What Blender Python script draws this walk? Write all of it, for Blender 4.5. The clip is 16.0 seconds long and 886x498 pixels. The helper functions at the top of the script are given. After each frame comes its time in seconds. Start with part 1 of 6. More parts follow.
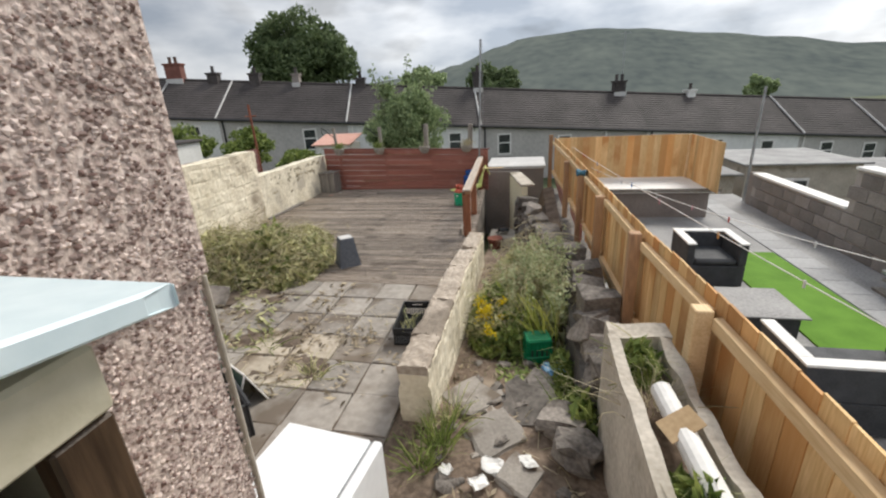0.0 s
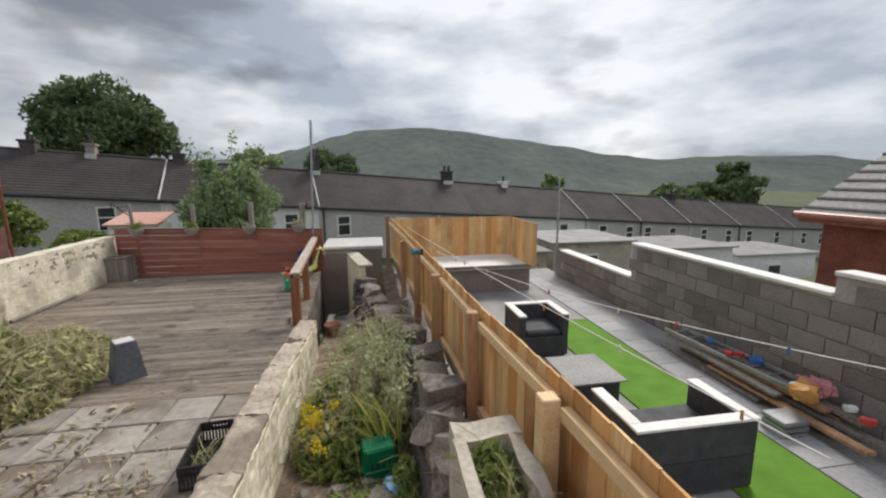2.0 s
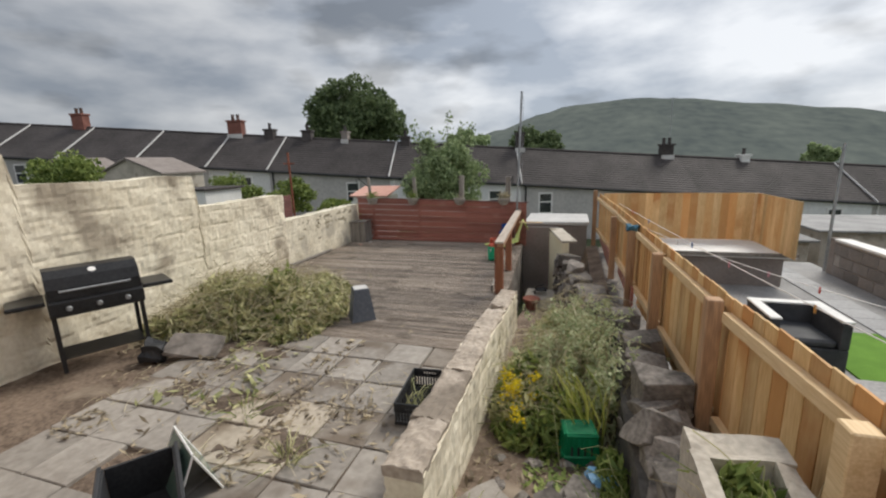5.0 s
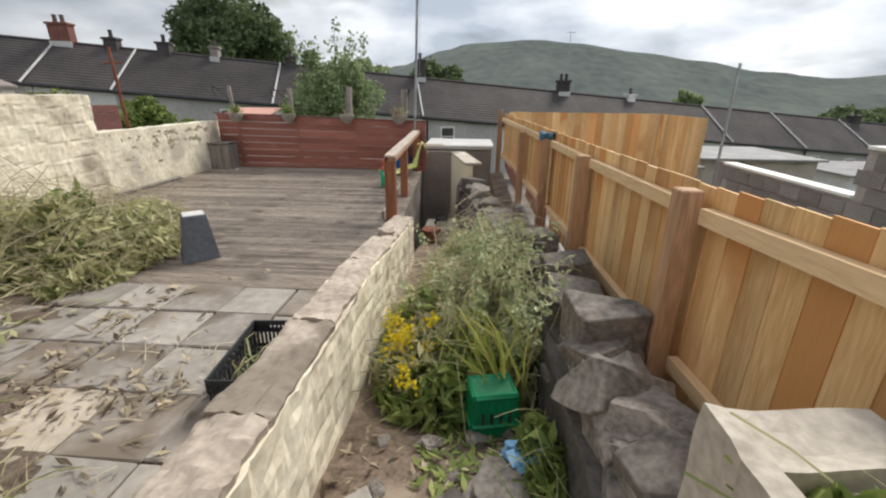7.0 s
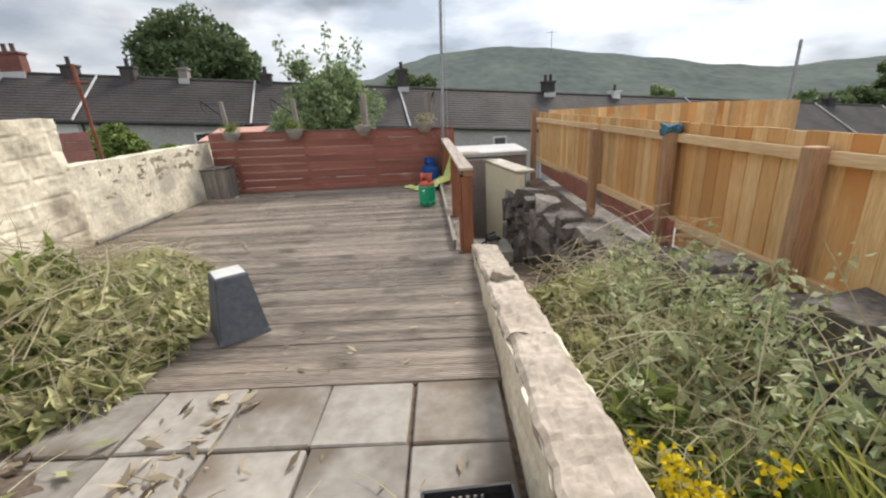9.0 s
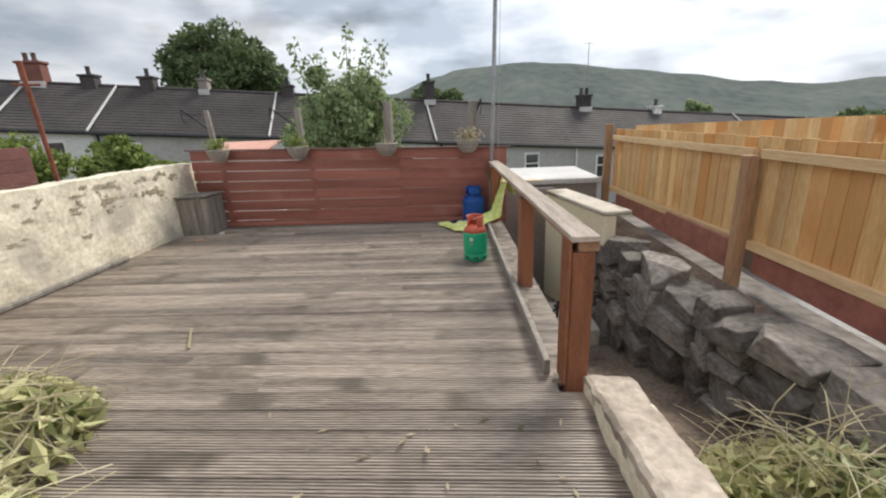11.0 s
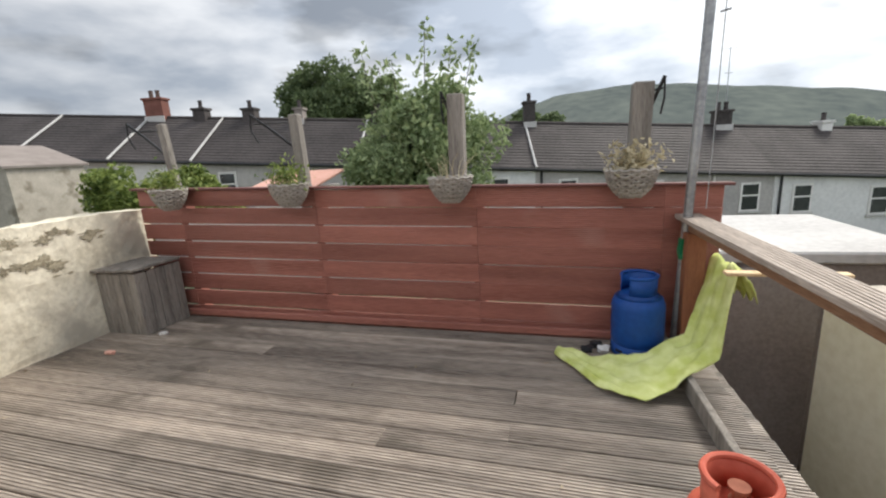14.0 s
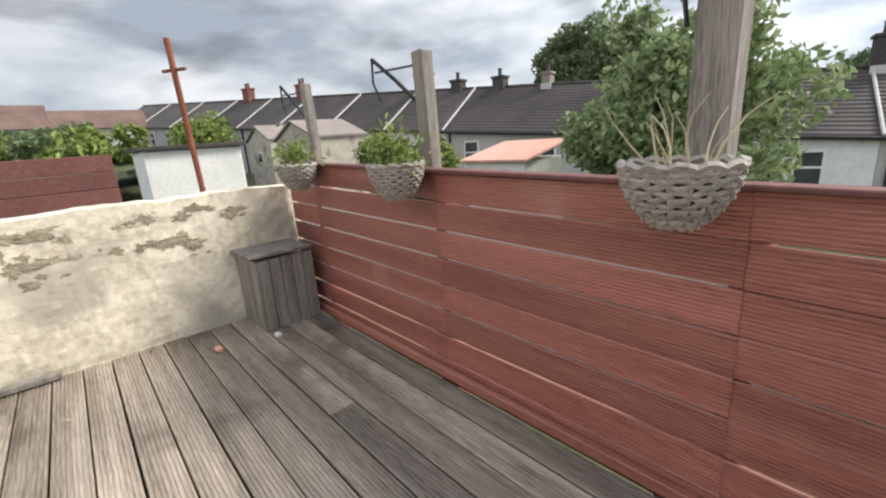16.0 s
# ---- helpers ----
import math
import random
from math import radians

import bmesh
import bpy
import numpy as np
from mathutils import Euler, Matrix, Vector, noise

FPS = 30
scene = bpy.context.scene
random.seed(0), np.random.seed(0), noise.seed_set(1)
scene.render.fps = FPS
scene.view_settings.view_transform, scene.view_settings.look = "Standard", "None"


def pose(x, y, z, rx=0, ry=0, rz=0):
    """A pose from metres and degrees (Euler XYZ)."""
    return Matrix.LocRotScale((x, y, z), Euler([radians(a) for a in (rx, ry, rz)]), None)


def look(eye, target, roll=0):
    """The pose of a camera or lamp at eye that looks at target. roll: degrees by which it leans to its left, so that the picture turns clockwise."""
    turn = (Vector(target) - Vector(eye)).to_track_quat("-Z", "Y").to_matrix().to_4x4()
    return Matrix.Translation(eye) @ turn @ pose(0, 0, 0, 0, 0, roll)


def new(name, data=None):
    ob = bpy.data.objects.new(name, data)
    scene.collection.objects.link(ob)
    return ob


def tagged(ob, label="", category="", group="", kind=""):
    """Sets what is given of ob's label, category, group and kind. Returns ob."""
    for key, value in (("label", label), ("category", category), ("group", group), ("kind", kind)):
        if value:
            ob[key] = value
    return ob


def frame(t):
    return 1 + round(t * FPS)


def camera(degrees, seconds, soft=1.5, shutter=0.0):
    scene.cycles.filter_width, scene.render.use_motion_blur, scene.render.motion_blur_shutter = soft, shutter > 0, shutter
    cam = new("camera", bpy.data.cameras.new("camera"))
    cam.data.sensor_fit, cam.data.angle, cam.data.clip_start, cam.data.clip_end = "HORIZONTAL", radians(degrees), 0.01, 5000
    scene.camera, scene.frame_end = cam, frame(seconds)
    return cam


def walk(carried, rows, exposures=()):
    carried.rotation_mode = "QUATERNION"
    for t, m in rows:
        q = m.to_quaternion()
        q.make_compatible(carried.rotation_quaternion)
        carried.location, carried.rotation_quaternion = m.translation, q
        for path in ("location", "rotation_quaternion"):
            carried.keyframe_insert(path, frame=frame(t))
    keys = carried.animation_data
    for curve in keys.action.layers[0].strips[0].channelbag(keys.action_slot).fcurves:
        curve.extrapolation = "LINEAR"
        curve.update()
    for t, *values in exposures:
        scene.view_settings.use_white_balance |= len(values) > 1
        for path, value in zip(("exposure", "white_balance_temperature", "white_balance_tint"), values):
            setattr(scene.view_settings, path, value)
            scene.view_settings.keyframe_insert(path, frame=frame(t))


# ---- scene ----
cam = camera(92.8, 16.0, soft=2.2)
PATH = [
    (0, (4.567, 1.768, 2.394), (4.176, 3.606, 1.71), -3.1),
    (0.5, (4.534, 1.896, 2.326), (4.255, 3.78, 1.717), -1.7),
    (1, (4.535, 2.111, 2.215), (4.506, 4.047, 1.714), 0.1),
    (1.5, (4.646, 2.239, 2.248), (4.9, 4.182, 1.851), 0.8),
    (2, (4.696, 2.284, 2.278), (5.03, 4.227, 1.941), -0.3),
    (2.5, (4.67, 2.304, 2.306), (4.802, 4.274, 1.986), -2.5),
    (3, (4.596, 2.301, 2.311), (4.453, 4.27, 1.987), -3.6),
    (3.5, (4.571, 2.297, 2.301), (4.224, 4.237, 1.957), -4.6),
    (5.8, (4.567, 2.903, 1.702), (3.965, 4.756, 1.254), -1.0),
    (6, (4.592, 3.047, 1.582), (4.11, 4.929, 1.106), 0.5),
    (6.5, (4.568, 3.384, 1.551), (4.343, 5.277, 0.947), 0.7),
    (7, (4.532, 3.663, 1.539), (4.409, 5.54, 0.857), 0.6),
    (7.5, (4.371, 3.845, 1.475), (4.287, 5.713, 0.767), -0.6),
    (8, (3.981, 4.133, 1.425), (3.921, 5.999, 0.71), -2.2),
    (8.5, (3.64, 4.459, 1.415), (3.601, 6.333, 0.718), -3.4),
    (9, (3.33, 4.845, 1.417), (3.298, 6.739, 0.774), -3.1),
    (9.5, (3.066, 5.236, 1.442), (3.015, 7.148, 0.859), -2.9),
    (12, (2.901, 8.092, 1.333), (2.715, 9.998, 0.756), -2.4),
    (12.5, (2.816, 8.624, 1.298), (2.586, 10.537, 0.76), -2.4),
    (13, (2.734, 9.119, 1.3), (2.443, 11.034, 0.801), -2.8),
    (13.5, (2.684, 9.616, 1.313), (2.281, 11.519, 0.849), -3.1),
    (14, (2.596, 10.074, 1.306), (2.044, 11.945, 0.863), -3.5),
    (14.5, (2.55, 10.517, 1.291), (1.808, 12.319, 0.843), -4.0),
    (15, (2.479, 10.921, 1.262), (1.518, 12.61, 0.787), -4.7),
    (15.5, (2.374, 11.287, 1.267), (1.18, 12.811, 0.766), -4.6),
    (16, (2.286, 11.647, 1.248), (0.821, 12.911, 0.741), -4.2),
]
EXPOSURES = ((0, 0.24), (1.5, 0.14), (3, -0.08), (3.5, -0.08), (6, 0.14), (7.5, 0.40), (9, 0.50), (13, 0.46), (16, 0.74))
walk(cam, [(t, look(eye, target, roll)) for t, eye, target, roll in PATH], EXPOSURES)

# ---- sky, sun ----
SUN_AZ, SUN_EL = radians(32), radians(46)      # azimuth from +y towards +x
world = bpy.data.worlds.new("sky")
scene.world = world
world.use_nodes = True
wn, wl = world.node_tree.nodes, world.node_tree.links
wn.clear()
w_out, w_bg, w_sky = wn.new("ShaderNodeOutputWorld"), wn.new("ShaderNodeBackground"), wn.new("ShaderNodeTexSky")
w_sky.sky_type, w_sky.sun_disc, w_sky.sun_elevation, w_sky.sun_rotation = "NISHITA", False, SUN_EL, SUN_AZ
w_tc, w_map, w_no, w_ramp = wn.new("ShaderNodeTexCoord"), wn.new("ShaderNodeMapping"), wn.new("ShaderNodeTexNoise"), wn.new("ShaderNodeValToRGB")
w_map.inputs["Scale"].default_value = (1.0, 1.0, 2.6)
w_map.inputs["Location"].default_value = (0.35, 0.1, 0.2)
w_no.inputs["Scale"].default_value, w_no.inputs["Detail"].default_value, w_no.inputs["Roughness"].default_value = 2.6, 6.0, 0.5
w_ramp.color_ramp.elements[0].position, w_ramp.color_ramp.elements[0].color = 0.40, (3.8, 4.25, 4.95, 1)
w_ramp.color_ramp.elements[1].position, w_ramp.color_ramp.elements[1].color = 0.585, (8.2, 8.4, 8.7, 1)
w_mix = wn.new("ShaderNodeMix")
w_mix.data_type = "RGBA"
w_mix.inputs["Factor"].default_value = 0.93
wl.new(w_tc.outputs["Generated"], w_map.inputs["Vector"])
wl.new(w_map.outputs["Vector"], w_no.inputs["Vector"])
wl.new(w_no.outputs["Fac"], w_ramp.inputs["Fac"])
wl.new(w_sky.outputs["Color"], w_mix.inputs["A"])
wl.new(w_ramp.outputs["Color"], w_mix.inputs["B"])
# a darker bank of cloud lies to the west, with broken cloud elsewhere
w_dot, w_rng, w_dark, w_drk, w_mul, w_fin = wn.new("ShaderNodeVectorMath"), wn.new("ShaderNodeMapRange"), wn.new("ShaderNodeTexNoise"), wn.new("ShaderNodeMapRange"), wn.new("ShaderNodeMath"), wn.new("ShaderNodeMix")
w_dot.operation = "DOT_PRODUCT"
w_dot.inputs[1].default_value = (math.sin(radians(-75)), math.cos(radians(-75)), 0)
w_rng.inputs["From Min"].default_value, w_rng.inputs["From Max"].default_value = 0.35, 0.95
w_rng.inputs["To Min"].default_value, w_rng.inputs["To Max"].default_value = 0.97, 0.60
w_dark.inputs["Scale"].default_value, w_dark.inputs["Detail"].default_value, w_dark.inputs["Roughness"].default_value = 4.6, 4.0, 0.45
w_drk.inputs["From Min"].default_value, w_drk.inputs["From Max"].default_value = 0.56, 0.68
w_drk.inputs["To Min"].default_value, w_drk.inputs["To Max"].default_value = 1.0, 0.66
w_mul.operation = "MULTIPLY"
w_fin.data_type, w_fin.blend_type = "RGBA", "MULTIPLY"
w_fin.inputs["Factor"].default_value = 1.0
wl.new(w_tc.outputs["Generated"], w_dot.inputs[0])
wl.new(w_dot.outputs["Value"], w_rng.inputs["Value"])
wl.new(w_map.outputs["Vector"], w_dark.inputs["Vector"])
wl.new(w_dark.outputs["Fac"], w_drk.inputs["Value"])
wl.new(w_rng.outputs["Result"], w_mul.inputs[0])
wl.new(w_drk.outputs["Result"], w_mul.inputs[1])
wl.new(w_mix.outputs["Result"], w_fin.inputs["A"])
wl.new(w_mul.outputs["Value"], w_fin.inputs["B"])
wl.new(w_fin.outputs["Result"], w_bg.inputs["Color"])
w_bg.inputs["Strength"].default_value = 0.114
wl.new(w_bg.outputs["Background"], w_out.inputs["Surface"])
sun = new("sun", bpy.data.lights.new("sun", "SUN"))
sun.data.energy, sun.data.angle, sun.data.color = 3.1, radians(20), (1.0, 0.95, 0.86)
sun.matrix_world = look((math.sin(SUN_AZ) * math.cos(SUN_EL) * 50, math.cos(SUN_AZ) * math.cos(SUN_EL) * 50, math.sin(SUN_EL) * 50), (0, 0, 0))


# ---- materials ----
def mat(name, dark, light, scale=4.0, fine=40.0, rough=0.85, bump=0.3, stretch=(1, 1, 1), spot=None, metal=0.0, vary=0.12, where="Object", spec=0.3, spots=0.62, tint=None):
    """A surface with two scales of colour, grain relief and, with spot, blotches of a third colour."""
    m = bpy.data.materials.new(name)
    m.use_nodes = True
    n, l = m.node_tree.nodes, m.node_tree.links
    p = n["Principled BSDF"]
    tc, mp, a, b = n.new("ShaderNodeTexCoord"), n.new("ShaderNodeMapping"), n.new("ShaderNodeTexNoise"), n.new("ShaderNodeTexNoise")
    info, add = n.new("ShaderNodeObjectInfo"), n.new("ShaderNodeVectorMath")
    add.operation = "MULTIPLY_ADD"
    add.inputs[1].default_value = (7.0, 5.0, 3.0)
    l.new(info.outputs["Random"], add.inputs[0])
    l.new(tc.outputs[where], add.inputs[2])
    mp.inputs["Scale"].default_value = stretch
    l.new(add.outputs[0], mp.inputs["Vector"])
    a.inputs["Scale"].default_value, a.inputs["Detail"].default_value = scale, 5.0
    b.inputs["Scale"].default_value, b.inputs["Detail"].default_value = fine, 4.0
    for node in (a, b):
        l.new(mp.outputs["Vector"], node.inputs["Vector"])
    ad = n.new("ShaderNodeMath")
    ad.operation = "ADD"
    l.new(a.outputs["Fac"], ad.inputs[0])
    l.new(b.outputs["Fac"], ad.inputs[1])
    r = n.new("ShaderNodeValToRGB")
    r.color_ramp.elements[0].position, r.color_ramp.elements[0].color = 0.36, (*dark, 1)
    r.color_ramp.elements[1].position, r.color_ramp.elements[1].color = 0.64, (*light, 1)
    half = n.new("ShaderNodeMath")
    half.operation = "MULTIPLY"
    half.inputs[1].default_value = 0.5
    l.new(ad.outputs[0], half.inputs[0])
    l.new(half.outputs[0], r.inputs["Fac"])
    col = r.outputs["Color"]
    if spot:
        c = n.new("ShaderNodeTexNoise")
        c.inputs["Scale"].default_value, c.inputs["Detail"].default_value = scale * 0.7, 8.0
        l.new(add.outputs[0], c.inputs["Vector"])
        cr = n.new("ShaderNodeValToRGB")
        cr.color_ramp.elements[0].position, cr.color_ramp.elements[1].position = spots - 0.08, spots + 0.02
        mx = n.new("ShaderNodeMix")
        mx.data_type = "RGBA"
        l.new(c.outputs["Fac"], cr.inputs["Fac"])
        l.new(cr.outputs["Color"], mx.inputs["Factor"])
        l.new(col, mx.inputs["A"])
        mx.inputs["B"].default_value = (*spot, 1)
        col = mx.outputs["Result"]
    if tint:
        wn_, tr_, tm = n.new("ShaderNodeTexWhiteNoise"), n.new("ShaderNodeMapRange"), n.new("ShaderNodeMix")
        wn_.noise_dimensions = "1D"
        tr_.inputs["From Min"].default_value, tr_.inputs["To Max"].default_value = 0.35, 0.85
        tm.data_type = "RGBA"
        l.new(info.outputs["Random"], wn_.inputs["W"])
        l.new(wn_.outputs["Value"], tr_.inputs["Value"])
        l.new(tr_.outputs["Result"], tm.inputs["Factor"])
        l.new(col, tm.inputs["A"])
        tm.inputs["B"].default_value = (*tint, 1)
        col = tm.outputs["Result"]
    hv, ma = n.new("ShaderNodeHueSaturation"), n.new("ShaderNodeMapRange")
    ma.inputs["To Min"].default_value, ma.inputs["To Max"].default_value = 1 - vary, 1 + vary
    l.new(info.outputs["Random"], ma.inputs["Value"])
    l.new(ma.outputs["Result"], hv.inputs["Value"])
    l.new(col, hv.inputs["Color"])
    l.new(hv.outputs["Color"], p.inputs["Base Color"])
    p.inputs["Roughness"].default_value, p.inputs["Metallic"].default_value = rough, metal
    p.inputs["Specular IOR Level"].default_value = spec
    bp = n.new("ShaderNodeBump")
    bp.inputs["Strength"].default_value, bp.inputs["Distance"].default_value = bump, 0.01
    l.new(half.outputs[0], bp.inputs["Height"])
    l.new(bp.outputs["Normal"], p.inputs["Normal"])
    return m


def leafy(name, dark, light, rough=0.6):
    """Foliage: the colour changes from leaf to leaf."""
    m = bpy.data.materials.new(name)
    m.use_nodes = True
    n, l = m.node_tree.nodes, m.node_tree.links
    p = n["Principled BSDF"]
    g, r = n.new("ShaderNodeNewGeometry"), n.new("ShaderNodeValToRGB")
    r.color_ramp.elements[0].color, r.color_ramp.elements[1].color = (*dark, 1), (*light, 1)
    l.new(g.outputs["Random Per Island"], r.inputs["Fac"])
    l.new(r.outputs["Color"], p.inputs["Base Color"])
    p.inputs["Roughness"].default_value, p.inputs["Specular IOR Level"].default_value = rough, 0.25
    t = n.new("ShaderNodeBsdfTranslucent")
    l.new(r.outputs["Color"], t.inputs["Color"])
    mx = n.new("ShaderNodeMixShader")
    mx.inputs["Fac"].default_value = 0.3
    l.new(p.outputs[0], mx.inputs[1])
    l.new(t.outputs[0], mx.inputs[2])
    l.new(mx.outputs[0], n["Material Output"].inputs["Surface"])
    return m


M_DECK = mat("weathered_decking", (0.125, 0.100, 0.080), (0.44, 0.372, 0.31), 2.2, 30, 0.48, 0.6, (0.35, 6, 6), spot=(0.14, 0.115, 0.09), vary=0.26, spots=0.64, spec=0.5)
M_RED = mat("red_brown_stain", (0.24, 0.085, 0.063), (0.44, 0.182, 0.140), 1.5, 26, 0.42, 0.45, (0.5, 6, 6), spot=(0.42, 0.23, 0.19), vary=0.14, spec=0.5, spots=0.70)
M_POST = mat("orange_brown_stain", (0.20, 0.075, 0.04), (0.33, 0.14, 0.075), 3, 40, 0.65, 0.4, (6, 6, 0.7))
M_PINE = mat("new_pine", (0.56, 0.34, 0.14), (0.80, 0.57, 0.30), 1.0, 12, 0.7, 0.3, (7, 0.7, 7), spot=(0.50, 0.24, 0.085), vary=0.18, spots=0.64, tint=(0.62, 0.30, 0.10))
M_PINEP = mat("new_pine_rail", (0.62, 0.42, 0.22), (0.82, 0.62, 0.38), 1.3, 14, 0.7, 0.3, (6, 0.5, 6), vary=0.1)
M_PINED = mat("brown_pine_post", (0.24, 0.14, 0.085), (0.50, 0.31, 0.18), 1.3, 14, 0.75, 0.3, (6, 6, 0.5), vary=0.15)
M_CREAM = mat("cream_painted_masonry", (0.60, 0.53, 0.40), (0.82, 0.76, 0.62), 1.6, 22, 0.9, 0.7, spot=(0.36, 0.31, 0.24), vary=0.03, spots=0.63)
M_RENDER = mat("peeling_cream_render", (0.50, 0.45, 0.345), (0.80, 0.74, 0.60), 2.6, 26, 0.9, 1.0, spot=(0.47, 0.43, 0.35), vary=0.02, spots=0.61)
M_RAILTOP = mat("pale_worn_decking", (0.34, 0.285, 0.24), (0.62, 0.54, 0.47), 3, 30, 0.75, 0.5, (0.5, 6, 6), vary=0.05)
M_DARKRED = mat("dark_red_stain", (0.12, 0.05, 0.045), (0.20, 0.085, 0.075), 1.5, 30, 0.7, 0.3, vary=0.1)
M_LOWTOP = mat("bare_mortar", (0.32, 0.27, 0.22), (0.54, 0.465, 0.39), 2.4, 22, 0.95, 1.0, spot=(0.25, 0.21, 0.17), spots=0.61)
M_LANEC = mat("yellowed_cream_render", (0.74, 0.67, 0.47), (0.86, 0.80, 0.61), 1.2, 18, 0.9, 0.25, vary=0.0)
M_FELT = mat("pale_roof_felt", (0.43, 0.42, 0.41), (0.58, 0.57, 0.555), 1.5, 20, 0.9, 0.2, vary=0.0)
M_RAILW = mat("brown_rail_timber", (0.26, 0.145, 0.085), (0.42, 0.255, 0.16), 2.5, 34, 0.7, 0.4, (6, 0.6, 6), vary=0.06)
M_SLAB = mat("concrete_slab", (0.235, 0.21, 0.185), (0.36, 0.33, 0.295), 1.6, 16, 0.82, 0.3, spot=(0.155, 0.125, 0.098), vary=0.15, spots=0.60)
M_SOIL = mat("dirty_ground", (0.09, 0.065, 0.048), (0.25, 0.19, 0.145), 2.6, 28, 0.95, 0.9, spot=(0.26, 0.21, 0.16), spots=0.7)
M_ROCK = mat("grey_sandstone", (0.085, 0.075, 0.066), (0.27, 0.24, 0.215), 1.6, 9, 0.85, 0.45, vary=0.32)
M_CONC = mat("old_cement_render", (0.36, 0.32, 0.27), (0.58, 0.53, 0.46), 2.0, 30, 0.92, 0.6, spot=(0.25, 0.22, 0.17), vary=0.05, spots=0.64)
M_GREYR = mat("grey_cement_render", (0.20, 0.17, 0.155), (0.29, 0.255, 0.235), 1.5, 40, 0.9, 0.3, vary=0.05)
M_BLOCK = mat("concrete_block", (0.165, 0.15, 0.142), (0.285, 0.262, 0.25), 2.0, 50, 0.9, 0.4, vary=0.18)
M_WHITE = mat("white_enamel", (0.74, 0.75, 0.76), (0.82, 0.83, 0.84), 2, 20, 0.35, 0.03, vary=0.02, spec=0.5)
M_WPAINT = mat("white_paint", (0.66, 0.65, 0.63), (0.82, 0.81, 0.79), 2, 20, 0.7, 0.1, vary=0.03)
M_SLATE = mat("dark_slate", (0.042, 0.036, 0.035), (0.092, 0.080, 0.077), 0.6, 8, 0.75, 0.4, vary=0.1)
M_TERR = mat("grey_roughcast", (0.37, 0.355, 0.345), (0.50, 0.48, 0.465), 0.4, 6, 0.9, 0.2, vary=0.02)
M_TERRW = mat("white_roughcast", (0.62, 0.62, 0.62), (0.78, 0.78, 0.78), 0.4, 6, 0.9, 0.2, vary=0.02)
M_BRICK = mat("red_brick", (0.20, 0.065, 0.045), (0.34, 0.13, 0.09), 2.5, 30, 0.85, 0.4)
M_GLASSD = mat("dark_window_glass", (0.03, 0.035, 0.04), (0.06, 0.065, 0.07), 0.5, 2, 0.08, 0.0, spec=0.6)
M_PLAST = mat("dark_plastic", (0.02, 0.021, 0.023), (0.045, 0.046, 0.05), 3, 40, 0.55, 0.1)
M_SLGREY = mat("slate_grey_plastic", (0.10, 0.115, 0.14), (0.17, 0.185, 0.215), 3, 30, 0.6, 0.15)
M_GREENP = mat("green_plastic", (0.0, 0.13, 0.055), (0.01, 0.22, 0.095), 3, 30, 0.4, 0.05)
M_GREENC = mat("green_cylinder_paint", (0.012, 0.32, 0.16), (0.02, 0.40, 0.21), 3, 30, 0.42, 0.05)
M_BLUEC = mat("blue_cylinder_paint", (0.008, 0.05, 0.22), (0.014, 0.08, 0.32), 3, 30, 0.4, 0.1, spot=(0.05, 0.05, 0.09), spots=0.7)
M_REDC = mat("red_plastic", (0.46, 0.085, 0.05), (0.60, 0.15, 0.095), 3, 30, 0.5, 0.1)
M_CLOTH = mat("yellow_green_cloth", (0.50, 0.56, 0.14), (0.74, 0.78, 0.36), 3, 12, 0.9, 0.15, spot=(0.22, 0.24, 0.10), spots=0.68)
M_TURF = mat("artificial_turf", (0.085, 0.20, 0.015), (0.15, 0.31, 0.035), 3, 120, 0.9, 0.6)
M_RATTAN = mat("dark_rattan", (0.035, 0.037, 0.042), (0.08, 0.083, 0.09), 6, 90, 0.7, 0.6)
M_PAVE = mat("light_paving", (0.20, 0.196, 0.195), (0.35, 0.345, 0.34), 1.5, 30, 0.85, 0.2)
M_STEEL = mat("galvanised_steel", (0.24, 0.25, 0.26), (0.42, 0.43, 0.44), 4, 40, 0.45, 0.1, metal=0.6)
M_GREYW = mat("grey_weathered_timber", (0.14, 0.125, 0.11), (0.34, 0.31, 0.275), 3, 30, 0.85, 0.6, (6, 6, 0.5), vary=0.12)
M_WICKER = mat("grey_wicker", (0.24, 0.215, 0.185), (0.46, 0.425, 0.38), 6, 60, 0.85, 0.4)
M_BARK = mat("bark", (0.07, 0.055, 0.042), (0.16, 0.13, 0.10), 3, 20, 0.95, 0.8)
M_FIELD = mat("grass_ground", (0.045, 0.06, 0.025), (0.10, 0.115, 0.06), 0.08, 1.5, 0.95, 0.3, where="Object")
M_BLACKM = mat("black_enamel", (0.012, 0.012, 0.013), (0.03, 0.03, 0.032), 3, 30, 0.35, 0.1)
M_RUST = mat("rusty_steel", (0.16, 0.05, 0.03), (0.28, 0.10, 0.06), 6, 40, 0.8, 0.4)
L_TREE = leafy("tree_leaves", (0.075, 0.11, 0.05), (0.20, 0.255, 0.12))
L_BUSH = leafy("willow_leaves", (0.14, 0.20, 0.085), (0.42, 0.50, 0.27))
L_WEED = leafy("drying_weeds", (0.14, 0.165, 0.05), (0.70, 0.67, 0.38))
L_PALE = leafy("silvery_weeds", (0.24, 0.30, 0.14), (0.56, 0.58, 0.37))
L_STRAW = leafy("dry_stalks", (0.30, 0.25, 0.14), (0.62, 0.56, 0.40))
L_GREEN = leafy("fresh_leaves", (0.08, 0.13, 0.03), (0.34, 0.40, 0.12))
